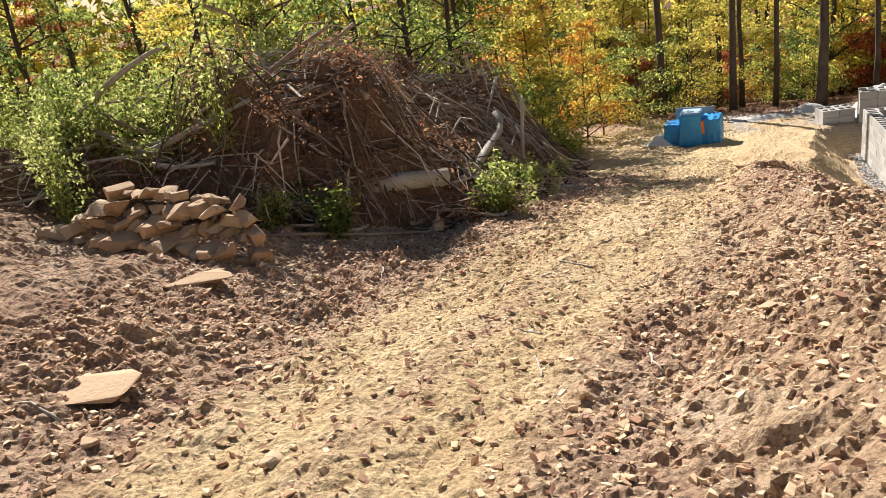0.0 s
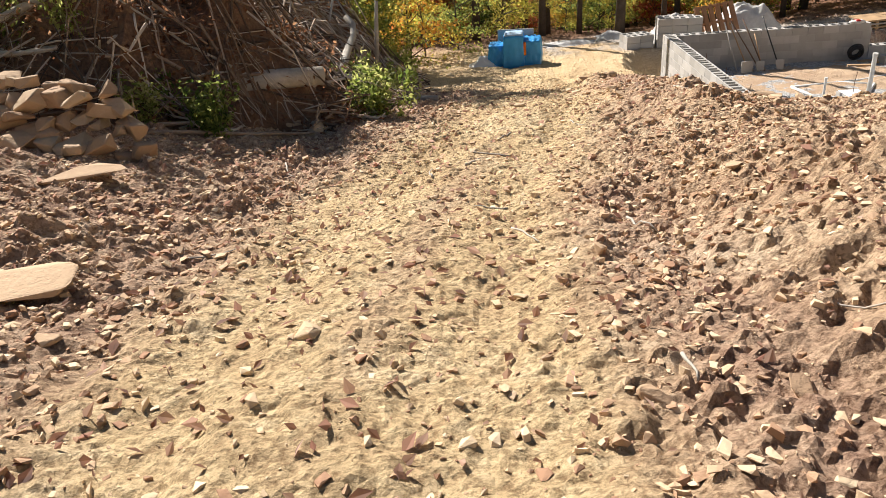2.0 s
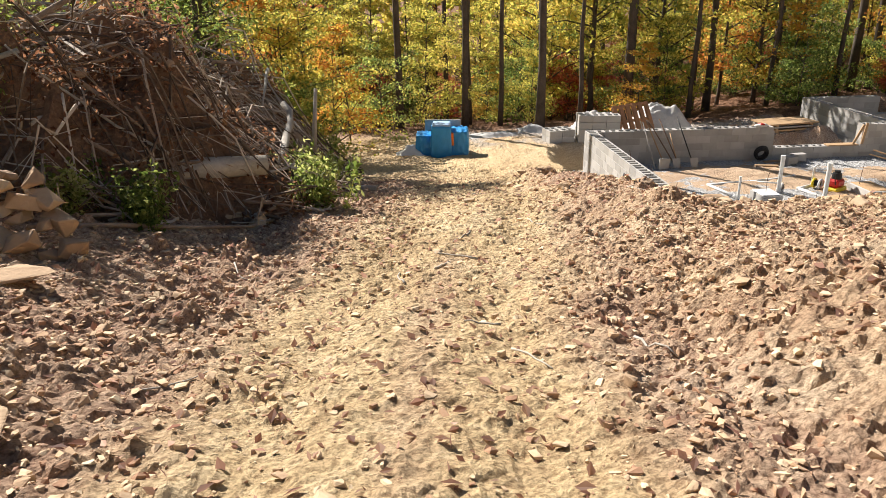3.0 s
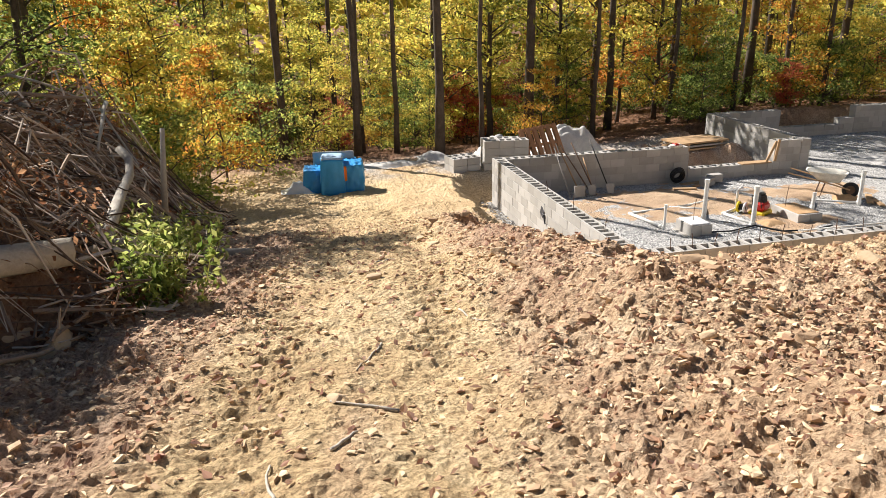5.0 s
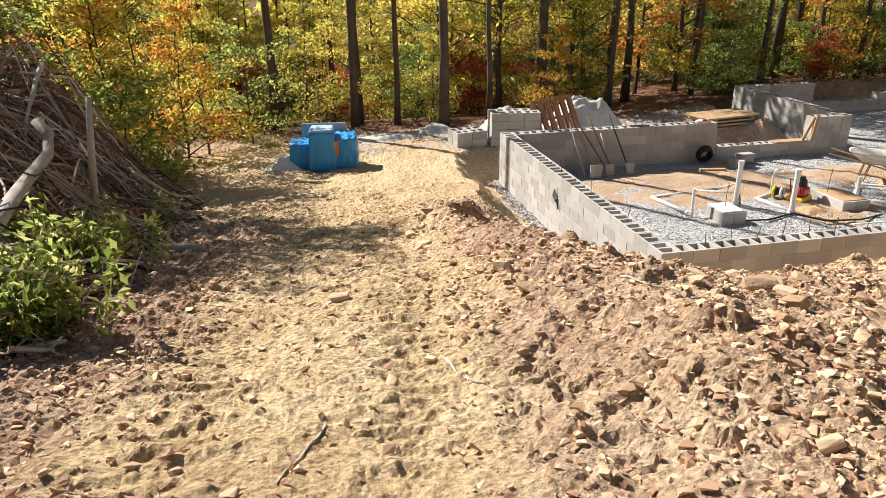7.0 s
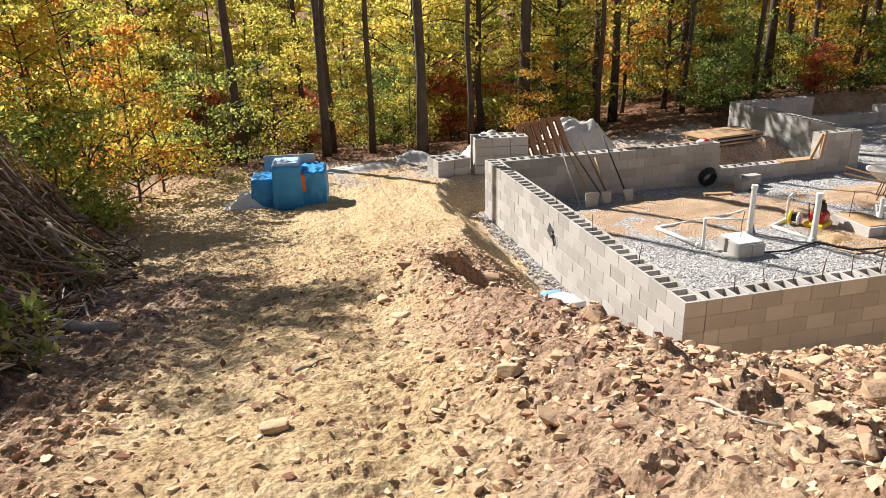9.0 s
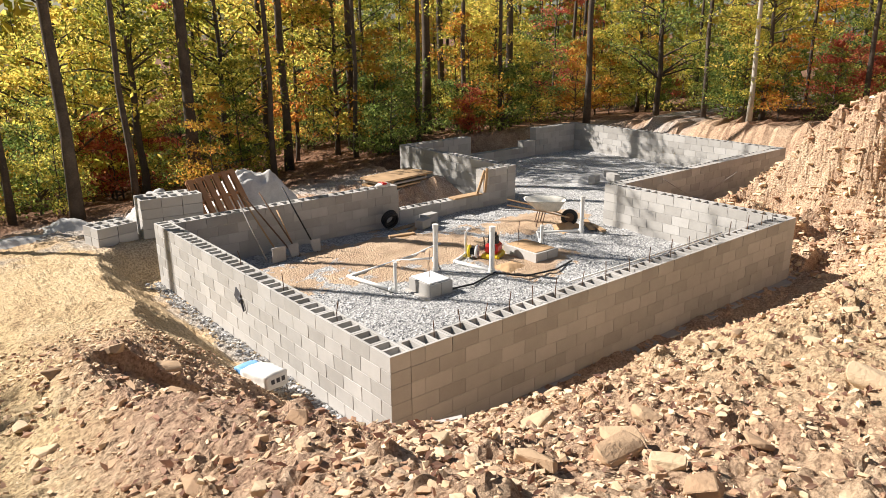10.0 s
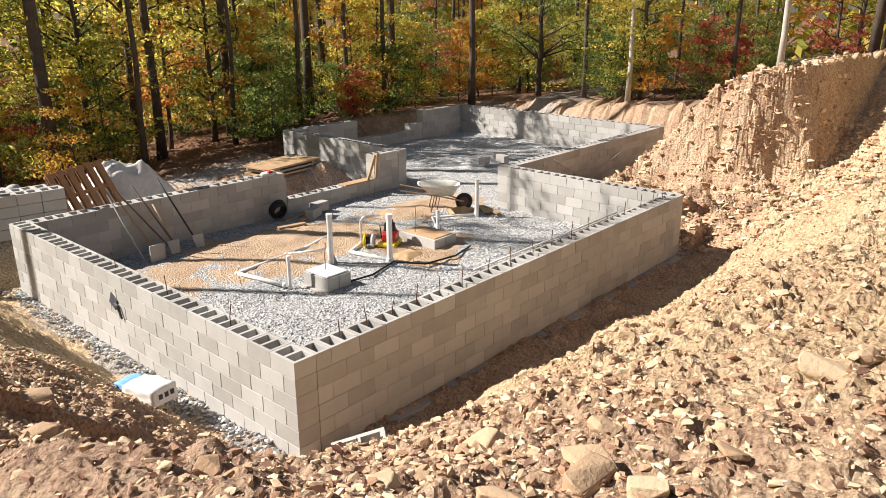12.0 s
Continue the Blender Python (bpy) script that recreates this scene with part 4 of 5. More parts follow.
for x, y, h, r in ((2.72, 3.69, 0.5, 0.028), (3.91, 4.06, 0.88, 0.048), (4.64, 3.32, 0.86, 0.05), (8.04, 4.07, 0.78, 0.045), (6.75, 4.05, 0.36, 0.035)):
    stub_pipe(x, y, h, r)
vent = thing("vent_pipe", "white plastic pipe with a bent open top", "pipe", "drain pipes", m=Matrix.Translation((4.97, 4.42, FLOOR)))
part("tube", tube_bm([(0, 0, -0.1), (0, 0, 0.3), (0, 0, 0.46), (0.03, -0.03, 0.53), (0.09, -0.06, 0.55)], [0.026] * 5, 12), MAT["pvc"], vent, smooth=True)
part("base_collar", cyl_bm(0.034, -0.04, 0.06, 14), MAT["pvc"], vent)


def ground_pipe(pts, r=0.035):
    t = thing("buried_pipe", "white plastic drain pipe lying half buried in gravel", "pipe", "drain runs")
    for a, b in zip(pts, pts[1:]):
        part("run", tube_bm([(*a, FLOOR + 0.02), (*b, FLOOR + 0.02)], [r, r], 12), MAT["pvc"], t, smooth=True)
    for p in pts:
        bm = bmesh.new()
        bmesh.ops.create_uvsphere(bm, u_segments=12, v_segments=8, radius=r * 1.25)
        for v in bm.verts:
            v.co += Vector((*p, FLOOR + 0.02))
        part("joint", bm, MAT["pvc"], t, smooth=True)


ground_pipe([(2.66, 3.75), (2.46, 4.78), (4.1, 5.0), (5.0, 5.3)])
ground_pipe([(3.95, 4.1), (4.3, 4.6), (3.6, 4.95)])
ground_pipe([(4.64, 3.36), (4.5, 4.2), (4.97, 4.42)])
ground_pipe([(6.75, 4.1), (7.2, 4.6), (8.0, 4.1)], 0.025)


def rebar(x, y, z0, tall, rng):
    pts = [(0, 0, -0.12), (rng.uniform(-0.01, 0.01), 0, tall * 0.5), (rng.uniform(-0.03, 0.03), rng.uniform(-0.02, 0.02), tall)]
    o = part("rebar", tube_bm(pts, [0.0065] * 3, 6), MAT["steel"])
    o.location = (x, y, z0)
    tagged(o, "rusty steel reinforcing bar standing in a wall core", "rebar", "wall rebars")


def rebars():
    rng = random.Random(3)
    for x in (0.75, 1.16, 1.57, 1.98, 2.4, 2.85, 3.4, 3.9, 4.45, 4.95, 5.5, 6.0, 6.6, 7.2, 7.8, 8.3, 8.7):
        rebar(x, H + 0.03, 0.9, rng.uniform(0.26, 0.36), rng)
    for y in (1.4, 2.8, 4.2):
        rebar(H + 0.05, y, 0.9, 0.3, rng)
    for x, y, z in ((3.2, 3.35, 0.36), (5.75, 3.75, 0.36)):
        rebar(x, y, z, 0.42, rng)


rebars()


def pier(x, y, w, d, h, ang, capped):
    t = thing("block_pier", "low square pier of grey concrete block" + (" with a white mortar cap" if capped else " filled with sand"), "pier", "block piers", m=Matrix.Translation((x, y, FLOOR - 0.06)) @ Matrix.Rotation(ang, 4, "Z"))
    for sx in (-1, 1):
        part("block", box_bm(sx * w / 4 - w / 4 + 0.004, sx * w / 4 + w / 4 - 0.004, -d / 2, d / 2, 0, h, 0.006), MAT["block"], t)
    if capped:
        part("cap", box_bm(-w / 2 + 0.03, w / 2 - 0.03, -d / 2 + 0.03, d / 2 - 0.03, h, h + 0.025, 0.01), MAT["sheet"], t, "white mortar cap")
        part("slab", box_bm(-w / 2 - 0.05, w / 2 + 0.05, -d / 2 - 0.05, d / 2 + 0.05, -0.02, 0.05, 0.01), MAT["footing"], t)
    else:
        part("fill", box_bm(-w / 2 + 0.05, w / 2 - 0.05, -d / 2 + 0.05, d / 2 - 0.05, h, h + 0.015, 0.005), MAT["sand"], t, "sand fill")


pier(3.2, 3.32, 0.5, 0.6, 0.27, 0.0, True)
pier(5.93, 3.58, 0.62, 0.9, 0.25, 0.0, False)


def wheelbarrow():
    t = thing("wheelbarrow", "worn wheelbarrow with a pale tray and wooden handles", "wheelbarrow", m=Matrix.Translation((7.8, 4.95, FLOOR)) @ Matrix.Rotation(-0.75, 4, "Z"))
    bm = bmesh.new()
    loops = []
    for z, a, b, cx in ((0.36, 0.24, 0.16, 0.08), (0.6, 0.46, 0.31, 0.0), (0.615, 0.48, 0.33, 0.0), (0.6, 0.445, 0.295, 0.0), (0.38, 0.22, 0.145, 0.08)):
        loops.append([bm.verts.new((cx + a * math.copysign(abs(math.cos(q)) ** 0.6, math.cos(q)), b * math.copysign(abs(math.sin(q)) ** 0.6, math.sin(q)), z)) for q in [2 * math.pi * k / 24 for k in range(24)]])
    for l1, l2 in zip(loops, loops[1:]):
        for k in range(24):
            bm.faces.new((l1[k], l1[(k + 1) % 24], l2[(k + 1) % 24], l2[k]))
    bm.faces.new(loops[0][::-1])
    bm.faces.new(loops[-1])
    part("tray", bm, MAT["tray"], t, "pale mortar-stained tray", True)
    for s in (-1, 1):
        part("handle", tube_bm([(0.55, s * 0.06, 0.2), (0.0, s * 0.2, 0.36), (-0.85, s * 0.29, 0.53)], [0.02, 0.02, 0.019], 6), MAT["board"], t, "wooden handle")
        part("leg", tube_bm([(-0.12, s * 0.2, 0.37), (-0.2, s * 0.24, 0.02), (-0.08, s * 0.24, 0.0), (0.0, s * 0.21, 0.35)], [0.012] * 4, 6), MAT["steel"], t)
    w = part("wheel", cyl_bm(0.1, -0.03, 0.03, 18), MAT["steel"], t)
    w.matrix_local = Matrix.Translation((0.56, 0, 0.19)) @ Matrix.Rotation(math.pi / 2, 4, "X")
    part("tyre", ring_bm(0.145, 0.048, axis="Z"), MAT["black"], w, "black rubber tyre", True)


wheelbarrow()


def compactor():
    t = thing("engine_machine", "small red and black engine machine on a yellow base", "machine", m=Matrix.Translation((5.3, 3.98, FLOOR)) @ Matrix.Rotation(0.5, 4, "Z"))
    part("base", box_bm(-0.24, 0.24, -0.18, 0.18, 0.0, 0.1, 0.03), MAT["yellow"], t, "yellow base")
    part("housing", box_bm(-0.18, 0.18, -0.14, 0.14, 0.1, 0.3, 0.05), MAT["red"], t, "red housing")
    part("engine", cyl_bm(0.12, 0.3, 0.44, 14, 0.1), MAT["black"], t, "black engine")
    part("starter", cyl_bm(0.07, 0.44, 0.5, 14), MAT["black"], t)
    part("handle", tube_bm([(-0.2, -0.1, 0.2), (-0.3, -0.1, 0.48), (-0.3, 0.1, 0.48), (-0.2, 0.1, 0.2)], [0.012] * 4, 6), MAT["black"], t)
    r = thing("cord_reel", "yellow and black cord reel on the gravel", "reel", m=Matrix.Translation((4.97, 4.2, FLOOR + 0.13)) @ Matrix.Rotation(0.6, 4, "Z"))
    a = part("drum", cyl_bm(0.07, -0.07, 0.07, 16), MAT["black"], r)
    a.matrix_local = Matrix.Rotation(math.pi / 2, 4, "X")
    for s in (-1, 1):
        o = part("flange", ring_bm(0.1, 0.03), MAT["yellow"] if s > 0 else MAT["sheet"], r, smooth=True)
        o.location = (0, s * 0.075, 0)


compactor()


def black_coil():
    t = thing("pipe_coil", "coil of black plastic pipe leaning on the block wall", "coil", m=Matrix.Translation((4.9, 6.93, FLOOR + 0.25)) @ Matrix.Rotation(0.35, 4, "X"))
    for k in range(4):
        o = part("loop", ring_bm(0.17 + 0.012 * (k % 2), 0.024), MAT["black"], t, smooth=True)
        o.location = (0.01 * k, -0.09 + 0.045 * k, 0)
    for k in range(2):
        o = part("inner_loop", ring_bm(0.12, 0.024), MAT["black"], t, smooth=True)
        o.location = (0, -0.05 + 0.05 * k, 0)


black_coil()


def plank(x, y, z, l, w, h, ang, tilt=0.0, name="board", label="short sawn wooden board lying on the ground", mat="board"):
    o = part(name, box_bm(-l / 2, l / 2, -w / 2, w / 2, 0, h, 0.004), MAT[mat])
    o.matrix_world = Matrix.Translation((x, y, z)) @ Matrix.Rotation(ang, 4, "Z") @ Matrix.Rotation(tilt, 4, "Y")
    return tagged(o, label, "board", "loose boards")


plank(4.65, 6.1, FLOOR, 0.7, 0.14, 0.04, 0.3)
plank(4.75, 6.25, FLOOR + 0.04, 0.6, 0.12, 0.04, -0.2)
plank(5.4, 6.85, FLOOR, 0.9, 0.14, 0.04, 0.15)
plank(5.5, 6.7, FLOOR, 0.8, 0.12, 0.04, 0.5)
plank(8.55, 4.3, FLOOR, 0.8, 0.15, 0.04, 0.9)
plank(8.5, 4.0, FLOOR, 0.6, 0.12, 0.04, 1.2)
plank(7.45, 7.26, 0.41, 0.9, 0.26, 0.035, 0.0, label="wooden board lying on the block sill")
plank(6.0, 6.9, FLOOR, 0.4, 0.2, 0.2, 0.1, name="loose_block", label="single grey concrete block beside the wall", mat="block")
plank(5.6, 6.6, FLOOR, 0.4, 0.2, 0.2, 0.4, name="loose_block", label="single grey concrete block beside the wall", mat="block")


def frame_prop():
    t = thing("prop_board", "pair of pale boards leaning in the block opening", "board", m=Matrix.Translation((8.0, 7.16, 0.45)))
    for dx, lean in ((-0.05, 0.42), (0.06, 0.12)):
        o = part("leg", box_bm(-0.035, 0.035, -0.02, 0.02, 0, 0.6, 0.004), MAT["board"], t)
        o.matrix_local = Matrix.Translation((dx - lean * 0.5, 0, 0)) @ Matrix.Rotation(lean, 4, "Y")


frame_prop()


def tool(x, lean_x, length, mat, head):
    t = thing("long_tool", "long-handled tool leaning on the inner block wall", "tool", "leaning tools", m=Matrix.Translation((x, 6.55, FLOOR)))
    top = Vector((lean_x, 0.57, length))
    part("handle", tube_bm([(0, 0, 0.0), tuple(top * 0.5), tuple(top)], [0.016, 0.016, 0.015], 8), MAT[mat], t, smooth=True)
    if head:
        bm = box_bm(-0.12, 0.12, -0.015, 0.015, 0.0, 0.26, 0.012)
        for v in bm.verts:
            if v.co.z < 0.1:
                v.co.x *= 0.75
        o = part("blade", bm, MAT["footing"], t, "mortar-caked steel blade")
        o.matrix_local = Matrix.Rotation(-0.35, 4, "X")


for x, lx, l, m, hd in ((1.75, -0.25, 1.18, "footing", False), (2.05, -0.45, 1.2, "board", True), (2.35, -0.7, 1.22, "steel", True), (2.45, -0.5, 1.26, "steel", False), (2.4, -0.1, 0.85, "board", False), (2.85, -0.4, 1.3, "black", True)):
    tool(x, lx, l, m, hd)
plank(1.95, 6.45, FLOOR, 0.3, 0.03, 0.3, 0.1, name="hawk_board", label="square mortar-stained board leaning by the wall", mat="footing")


def crumpled(name, x, y, z, w, d, h, mat, label, category, seed, n=26, peak=0.6):
    """A crumpled sheet draped over a low heap."""
    u = np.linspace(-1, 1, n)
    gx, gy = np.meshgrid(u, u)
    r = np.maximum(np.abs(gx), np.abs(gy))
    hz = h * (1 - step01(peak - 0.45, 1.0, r)) * (0.8 + 0.35 * fbm(gx * 2 + seed, gy * 2, seed, 4)) + 0.05 * h * np.abs(fbm(gx * 7, gy * 7, seed + 1, 2))
    px = gx * w / 2 * (1 + 0.12 * fbm(gx * 2, gy * 2, seed + 2, 2))
    py = gy * d / 2 * (1 + 0.12 * fbm(gx * 2, gy * 2, seed + 3, 2))
    i = np.arange((n - 1) * n).reshape(n - 1, n)[:, :-1].ravel()
    f = np.stack([i, i + 1, i + n + 1, i + n], 1)
    o = new(name, mesh_of(name, np.stack([px.ravel(), py.ravel(), hz.ravel()], 1), f, mat, True))
    o.location = (x, y, z)
    return tagged(o, label, category)


crumpled("plastic_scrap", 1.15, 0.85, FLOOR, 0.55, 0.4, 0.08, MAT["sheet"], "crumpled white plastic scrap on the gravel", "plastic", 3)
crumpled("mortar_heap", 5.1, 3.3, 0.02, 0.9, 0.7, 0.2, MAT["sand"], "small heap of reddish sand on the gravel", "sand", 5)
crumpled("sand_heap", 8.2, 4.6, 0.02, 1.1, 0.7, 0.16, MAT["sand"], "low heap of reddish sand beside the wheelbarrow", "sand", 6)
crumpled("gravel_heap", 12.6, 7.8, 0.0, 3.2, 1.6, 0.22, MAT["gravel"], "low heap of grey gravel in the shaded wing", "gravel", 7)
for k, (x, y) in enumerate(((12.3, 7.2), (12.9, 7.0), (13.3, 7.4))):
    plank(x, y, FLOOR + 0.02, 0.4, 0.2, 0.2, 0.3 + k, name="loose_block", label="grey concrete block abandoned on the shaded gravel", mat="block")


def gravel_stones():
    g = np.random.default_rng(18)
    soup = Soup()
    kinds = [rock_data(random.Random(s + 500), 1.0, 0.7, 9) for s in range(5)]
    n = 9000
    x, y = g.uniform(0.35, 8.9, n), g.uniform(0.35, 7.0, n)
    keep = (np.hypot((x - 4.0) / 2.2, (y - 5.4) / 1.2) > 1.0) | (g.random(n) < 0.12)
    x, y = x[keep], y[keep]
    s = g.uniform(0.008, 0.022, len(x))
    a = g.uniform(0, 6.28, len(x))
    z = 0.07 + 0.05 * fbm(x * 1.2, y * 1.2, 21, 4)
    pick = g.integers(0, 5, len(x))
    for k, (v, f) in enumerate(kinds):
        i = pick == k
        p = np.array([tuple(q) for q in v])
        ca, sa = (np.cos(a) * s)[i][:, None], (np.sin(a) * s)[i][:, None]
        soup.add_many(np.stack([x[i][:, None] + p[:, 0] * ca - p[:, 1] * sa, y[i][:, None] + p[:, 0] * sa + p[:, 1] * ca, z[i][:, None] + p[:, 2] * s[i][:, None]], 2), f)
    tagged(new("gravel", soup.mesh("gravel", MAT["gravel_stone"])), "loose pale grey crushed stone inside the foundation", "gravel", kind="stuff")
    soup = Soup()
    for _ in range(900):
        yy, xx = g.uniform(0.2, 7.6), -0.02 - abs(g.normal(0, 0.12))
        v, f = kinds[int(g.integers(0, 5))]
        s2 = g.uniform(0.015, 0.04)
        zz = max(ground_z(xx, yy), -0.2) + 0.02
        soup.add([(xx + q.x * s2, yy + q.y * s2, zz + q.z * s2) for q in v], f)
    tagged(new("footing_gravel", soup.mesh("footing_gravel", MAT["gravel_stone"])), "grey drainage stone heaped along the wall foot", "gravel", kind="stuff")


gravel_stones()


# ---- beside the walls ----
def wall_vent():
    t = thing("wall_bracket", "dark strap and plate hanging on the block wall", "bracket", m=Matrix.Translation((-0.004, 3.95, 0.6)))
    o = part("plate", box_bm(-0.012, 0.004, -0.09, 0.09, -0.09, 0.09, 0.004), MAT["ink"], t)
    o.matrix_local = Matrix.Rotation(0.5, 4, "X")
    part("strap", tube_bm([(-0.006, -0.06, -0.02), (-0.02, -0.14, -0.03), (-0.02, -0.22, -0.2)], [0.02, 0.02, 0.014], 6), MAT["ink"], t)


wall_vent()


def cement_bag():
    t = thing("cement_bag", "torn white paper cement bag with a blue end", "bag", m=Matrix.Translation((-0.55, 2.2, ground_z(-0.55, 2.2) + 0.13)) @ Matrix.Rotation(1.75, 4, "Z") @ Matrix.Rotation(0.1, 4, "Y"))

    def lump(x0, x1, ry, rz, seed):
        bm = bmesh.new()
        bmesh.ops.create_cube(bm, size=1)
        bmesh.ops.subdivide_edges(bm, edges=bm.edges[:], cuts=7, use_grid_fill=True)
        for v in bm.verts:
            p = v.co * 2
            s = 1 - 0.12 * (p.y * p.y + p.z * p.z) / 2
            wob = noise.noise(p * 1.7 + Vector((seed, 0, 0))) * 0.12
            v.co = Vector(((x0 + x1) / 2 + p.x * (x1 - x0) / 2, p.y * ry * s * (1 + wob), p.z * rz * s * (1 + wob) * (1 - 0.2 * abs(p.x))))
        return bm
    part("sack", lump(-0.38, 0.16, 0.18, 0.13, 2), MAT["bag"], t, "white paper sack", True)
    part("torn_end", lump(0.15, 0.36, 0.17, 0.11, 9), MAT["bag_blue"], t, "pale blue torn end", True)
    for k in range(3):
        part("print_bar", box_bm(-0.384, -0.376, -0.12 + 0.08 * k, -0.07 + 0.08 * k, -0.03, 0.03), MAT["ink"], t)


cement_bag()
lb = new("loose_block", BLOCKS[(2, True)])
lb.matrix_world = Matrix.Translation((-1.0, -2.1, ground_z(-1.0, -2.1) + 0.13)) @ Euler((0.15, -0.25, -0.7)).to_matrix().to_4x4()
tagged(lb, "hollow concrete block lying loose in the trench", "block", "loose blocks")


def block_stack(x, y, nx, nz, ang):
    z0 = ground_z(x, y) - 0.02
    t = thing("block_stack", "stack of spare grey concrete blocks beside the wall", "block stack", "block stacks", m=Matrix.Translation((x, y, z0)) @ Matrix.Rotation(ang, 4, "Z"))
    for k in range(nz):
        for i in range(nx):
            for j in range(2):
                b = new("block", BLOCKS[(2, k == nz - 1)])
                b.parent = t
                b.matrix_local = Matrix.Translation((i * BL, j * 0.3, 0.1 + k * BH)) @ Matrix.Rotation(0.02 * ((i + j + k) % 3 - 1), 4, "Z")


block_stack(0.35, 8.75, 3, 4, -0.1)
block_stack(-0.55, 8.8, 2, 2, 0.2)


def pallet():
    z0 = ground_z(2.0, 8.9)
    t = thing("pallet", "reddish wooden pallet leaning upright on a wrapped stack", "pallet", m=Matrix.Translation((1.8, 8.7, z0 + 0.62)) @ Matrix.Rotation(-0.1, 4, "Z") @ Matrix.Rotation(-0.65, 4, "X") @ Matrix.Rotation(math.pi / 2 - 0.16, 4, "Y") @ Matrix.Translation((0, 0, -0.53)))
    for i in range(3):
        part("stringer", box_bm(-0.55 + 0.5 * i, -0.5 + 0.5 * i, 0.0, 0.1, 0, 1.05, 0.004), MAT["pallet"], t)
    for face in (-0.012, 0.1):
        for k in range(6):
            part("slat", box_bm(-0.56, 0.56, face, face + 0.018, 0.02 + 0.19 * k, 0.13 + 0.19 * k, 0.003), MAT["pallet"], t)


pallet()
crumpled("plastic_wrap", 2.9, 9.5, ground_z(2.9, 9.4), 2.4, 1.4, 1.05, MAT["grey_sheet"], "grey crumpled plastic sheet over a stack of materials", "plastic sheet", 11, 40, 0.7)
crumpled("sand_pile", 0.9, 9.9, ground_z(0.9, 9.9), 1.6, 1.2, 0.85, MAT["gravel"], "pale pile of gravel beyond the block stack", "gravel", 12)
crumpled("gravel_mound", -0.7, 11.2, ground_z(-0.7, 11.2), 1.3, 0.9, 0.3, MAT["gravel"], "small pale mound of gravel at the wood's edge", "gravel", 13)
crumpled("rubble", -2.0, 10.6, ground_z(-2.0, 10.6), 1.8, 0.8, 0.15, MAT["gravel"], "low spread of grey rubble at the wood's edge", "gravel", 14)


def lumber():
    z0 = ground_z(6.6, 9.2)
    t = thing("lumber_stack", "stack of weathered grey-brown boards behind the wall", "lumber", m=Matrix.Translation((6.8, 9.2, z0)) @ Matrix.Rotation(0.15, 4, "Z"))
    for k in range(4):
        part("board", box_bm(-0.9 + 0.05 * (k % 3), 0.9 - 0.04 * (k % 2), -0.45, 0.45, 0.09 * k, 0.09 * k + 0.045, 0.004), MAT["board"] if k % 2 else MAT["footing"], t)
        if k < 3:
            for s in (-0.6, 0.6):
                part("spacer", box_bm(s - 0.04, s + 0.04, -0.45, 0.45, 0.09 * k + 0.045, 0.09 * k + 0.09), MAT["board"], t)
    r = thing("red_bag", "red and white bag lying on the wall top", "bag", m=Matrix.Translation((5.0, 7.28, 1.0)))
    bm = bmesh.new()
    bmesh.ops.create_icosphere(bm, subdivisions=3, radius=1)
    for v in bm.verts:
        v.co = Vector((v.co.x * 0.2, v.co.y * 0.1, max(v.co.z, -0.6) * 0.06 + 0.036)) * (1 + 0.2 * noise.noise(v.co * 2))
    part("bundle", bm, MAT["bag"], r, smooth=True)
    part("stripe", box_bm(-0.06, 0.06, -0.1, 0.1, 0.06, 0.1, 0.015), MAT["red"], r, "red stripe")


lumber()


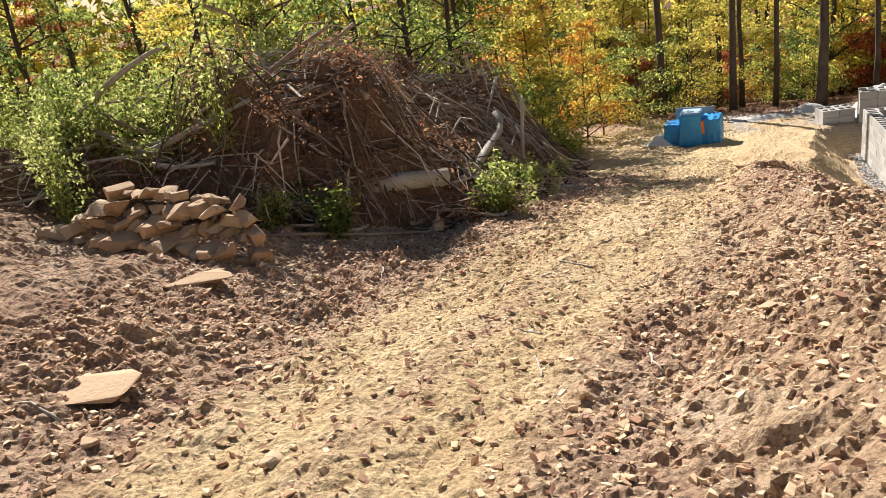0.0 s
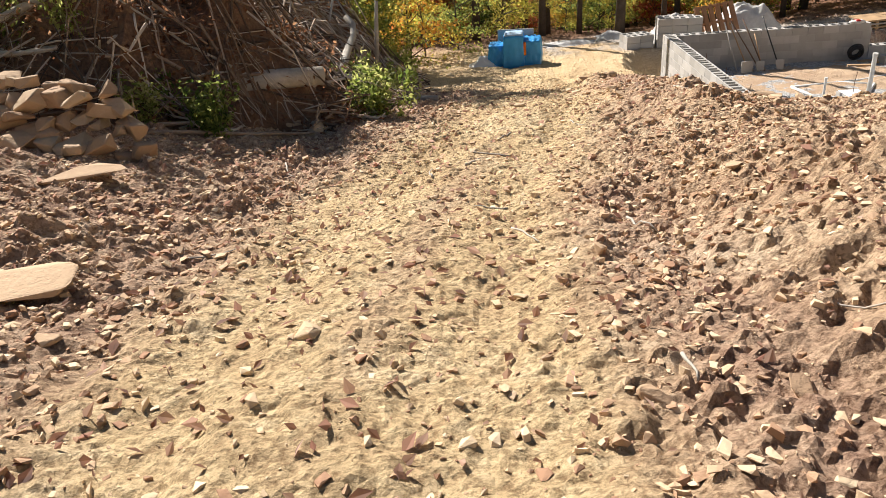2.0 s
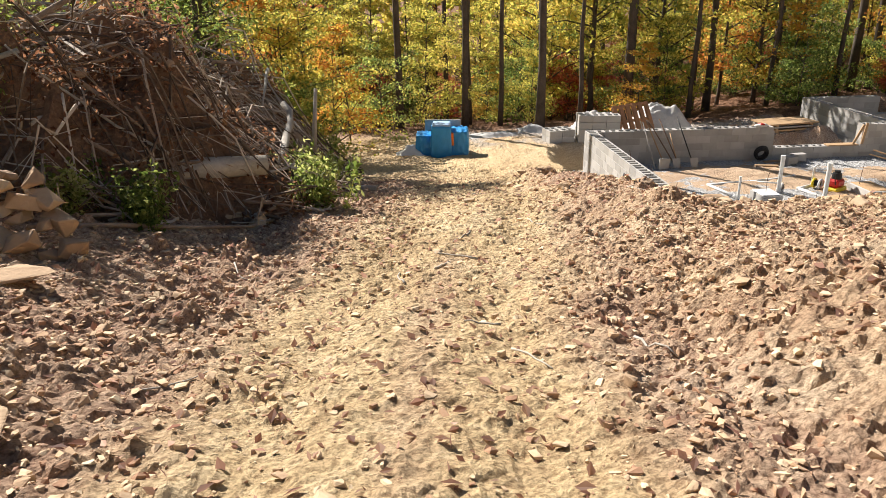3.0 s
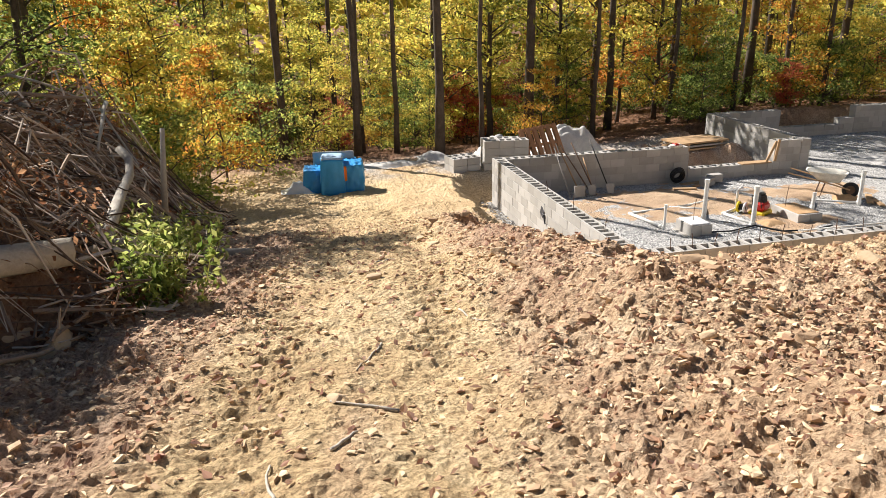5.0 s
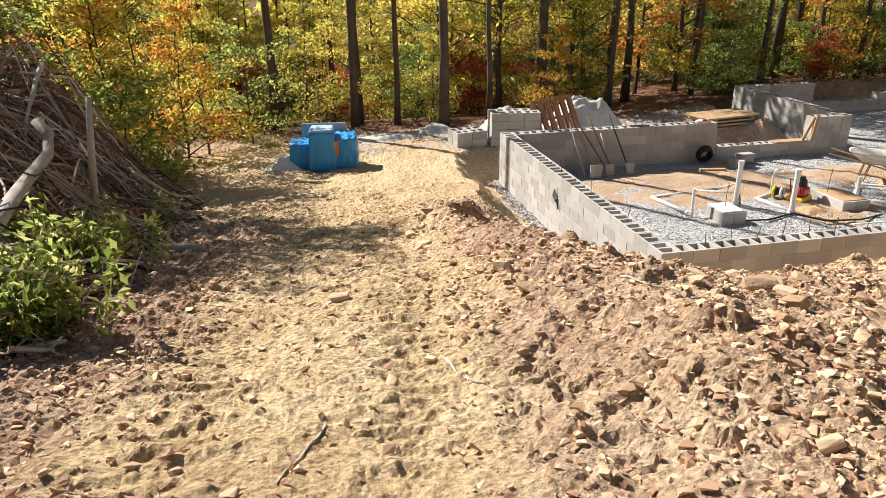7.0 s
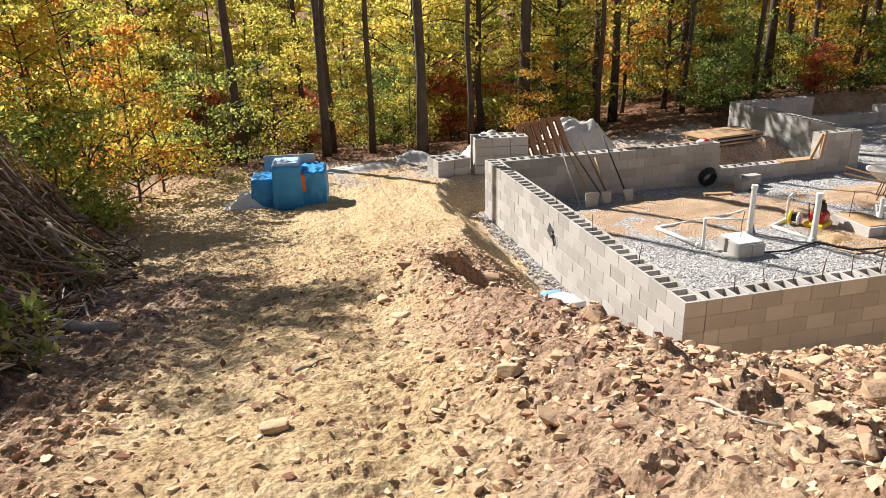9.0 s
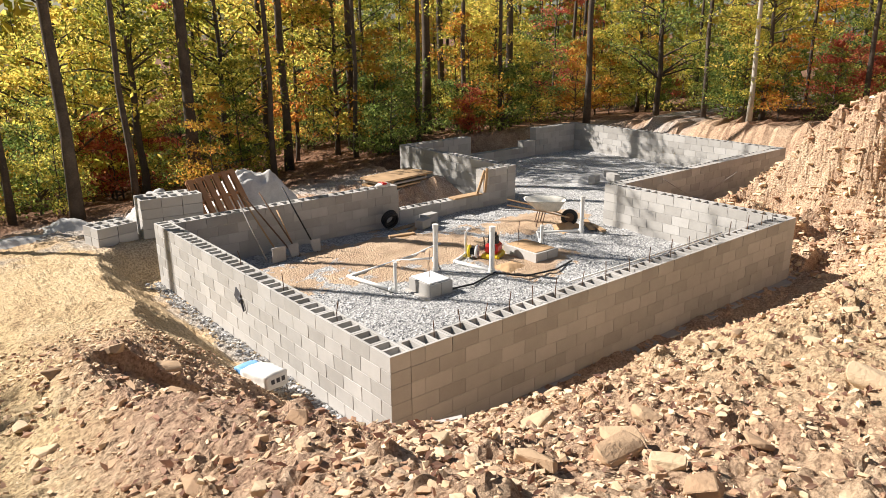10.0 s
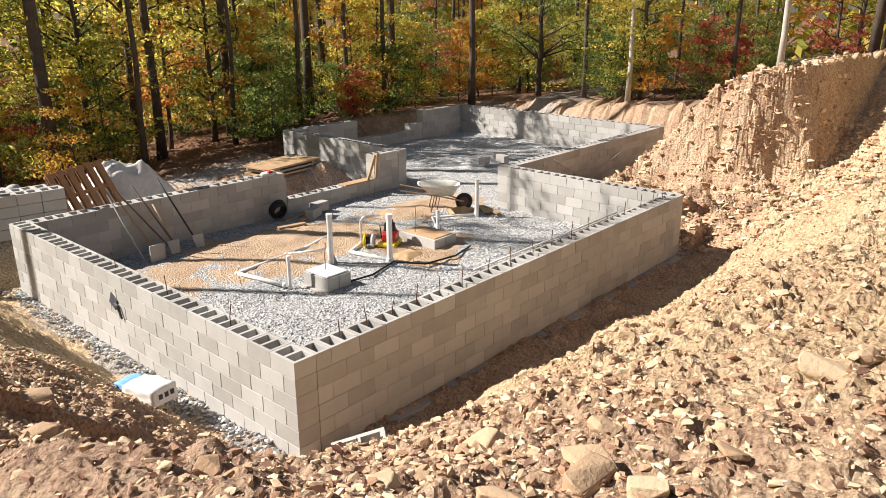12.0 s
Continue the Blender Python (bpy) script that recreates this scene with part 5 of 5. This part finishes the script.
# ---- blue covered stack by the track ----
def blue_stack():
    x, y = -4.0, 7.45
    z = ground_z(x, y) - 0.04
    t = thing("blue_tarp_stack", "stack wrapped in a bright blue tarp with an orange mark", "tarp", m=Matrix.Translation((x, y, z)) @ Matrix.Rotation(-0.12, 4, "Z"))

    def drape(x0, x1, y0, y1, h, seed, bulge=0.05):
        bm = bmesh.new()
        bmesh.ops.create_cube(bm, size=2)
        bmesh.ops.subdivide_edges(bm, edges=bm.edges[:], cuts=13, use_grid_fill=True)
        for v in bm.verts:
            p = v.co.copy()
            n = p.normalized()
            p = p.lerp(n * 1.25, 0.16)
            f = noise.noise(Vector((p.x * 4.5, p.y * 4.5, p.z * 1.2 + seed))) + 0.5 * noise.noise(p * 9 + Vector((seed, 0, 0)))
            p = p * (1 + bulge * f) * 0.94
            flare = 1 + 0.06 * (1 - p.z)
            v.co = Vector(((x0 + x1) / 2 + p.x * flare * (x1 - x0) / 2, (y0 + y1) / 2 + p.y * flare * (y1 - y0) / 2, max(0.0, h * (p.z + 1) / 2)))
        return bm
    part("front_cover", drape(-0.3, 0.27, -0.42, 0.25, 0.92, 1.0, 0.03), MAT["blue"], t, "bright blue tarp", True)
    part("side_cover", drape(-0.72, -0.2, -0.2, 0.5, 0.62, 4.0, 0.09), MAT["blue"], t, "bright blue tarp", True)
    part("rear_cover", drape(0.1, 0.72, -0.3, 0.55, 0.74, 8.0, 0.12), MAT["blue"], t, "creased blue tarp", True)
    # the top piece is a paler blue than the covers below it
    part("top_cover", drape(-0.26, 0.23, -0.36, 0.2, 0.06, 2.0, 0.03), MAT["blue_pale"], t, "pale blue tarp top", True).location = (0, 0, 0.87)
    part("orange_mark", drape(0.2, 0.32, -0.46, -0.36, 0.36, 6.0, 0.06), MAT["orange"], t, "orange paint mark", True).location = (0, 0.06, 0.36)
    part("board", box_bm(-0.5, 0.5, 0.5, 0.55, 0.0, 0.9, 0.01), MAT["footing"], t, "grey board behind the tarp")
    crumpled("white_wrap", x - 0.85, y + 0.0, ground_z(x - 0.85, y), 0.8, 0.6, 0.3, MAT["sheet"], "crumpled white plastic beside the tarp stack", "plastic", 17)


blue_stack()

# ---- line along the walls, cable on the wing ----
def cord(name, pts, r, mat, label):
    o = part(name, tube_bm(pts, [r] * len(pts), 6), MAT[mat], smooth=True)
    tagged(o, label, "cable")


cord("black_hose", [(3.1, 3.1, FLOOR + 0.03), (3.9, 3.0, FLOOR + 0.03), (4.6, 3.2, FLOOR + 0.03), (4.9, 2.7, FLOOR + 0.03), (5.6, 2.6, FLOOR + 0.03), (6.2, 2.75, FLOOR + 0.03)], 0.018, "black", "thin black hose lying across the gravel")
cord("conduit", [(3.3, 0.34, 1.02), (5.2, 0.3, 1.02), (7.2, 0.3, 1.02)], 0.014, "pvc", "thin white pipe resting along the wall top")
cord("wing_cable", [(10.6, 3.78, 0.95), (11.6, 3.76, 0.45), (12.3, 3.76, 0.3), (13.4, 3.5, 0.8)], 0.012, "footing", "slack grey cable hanging against the block wall")
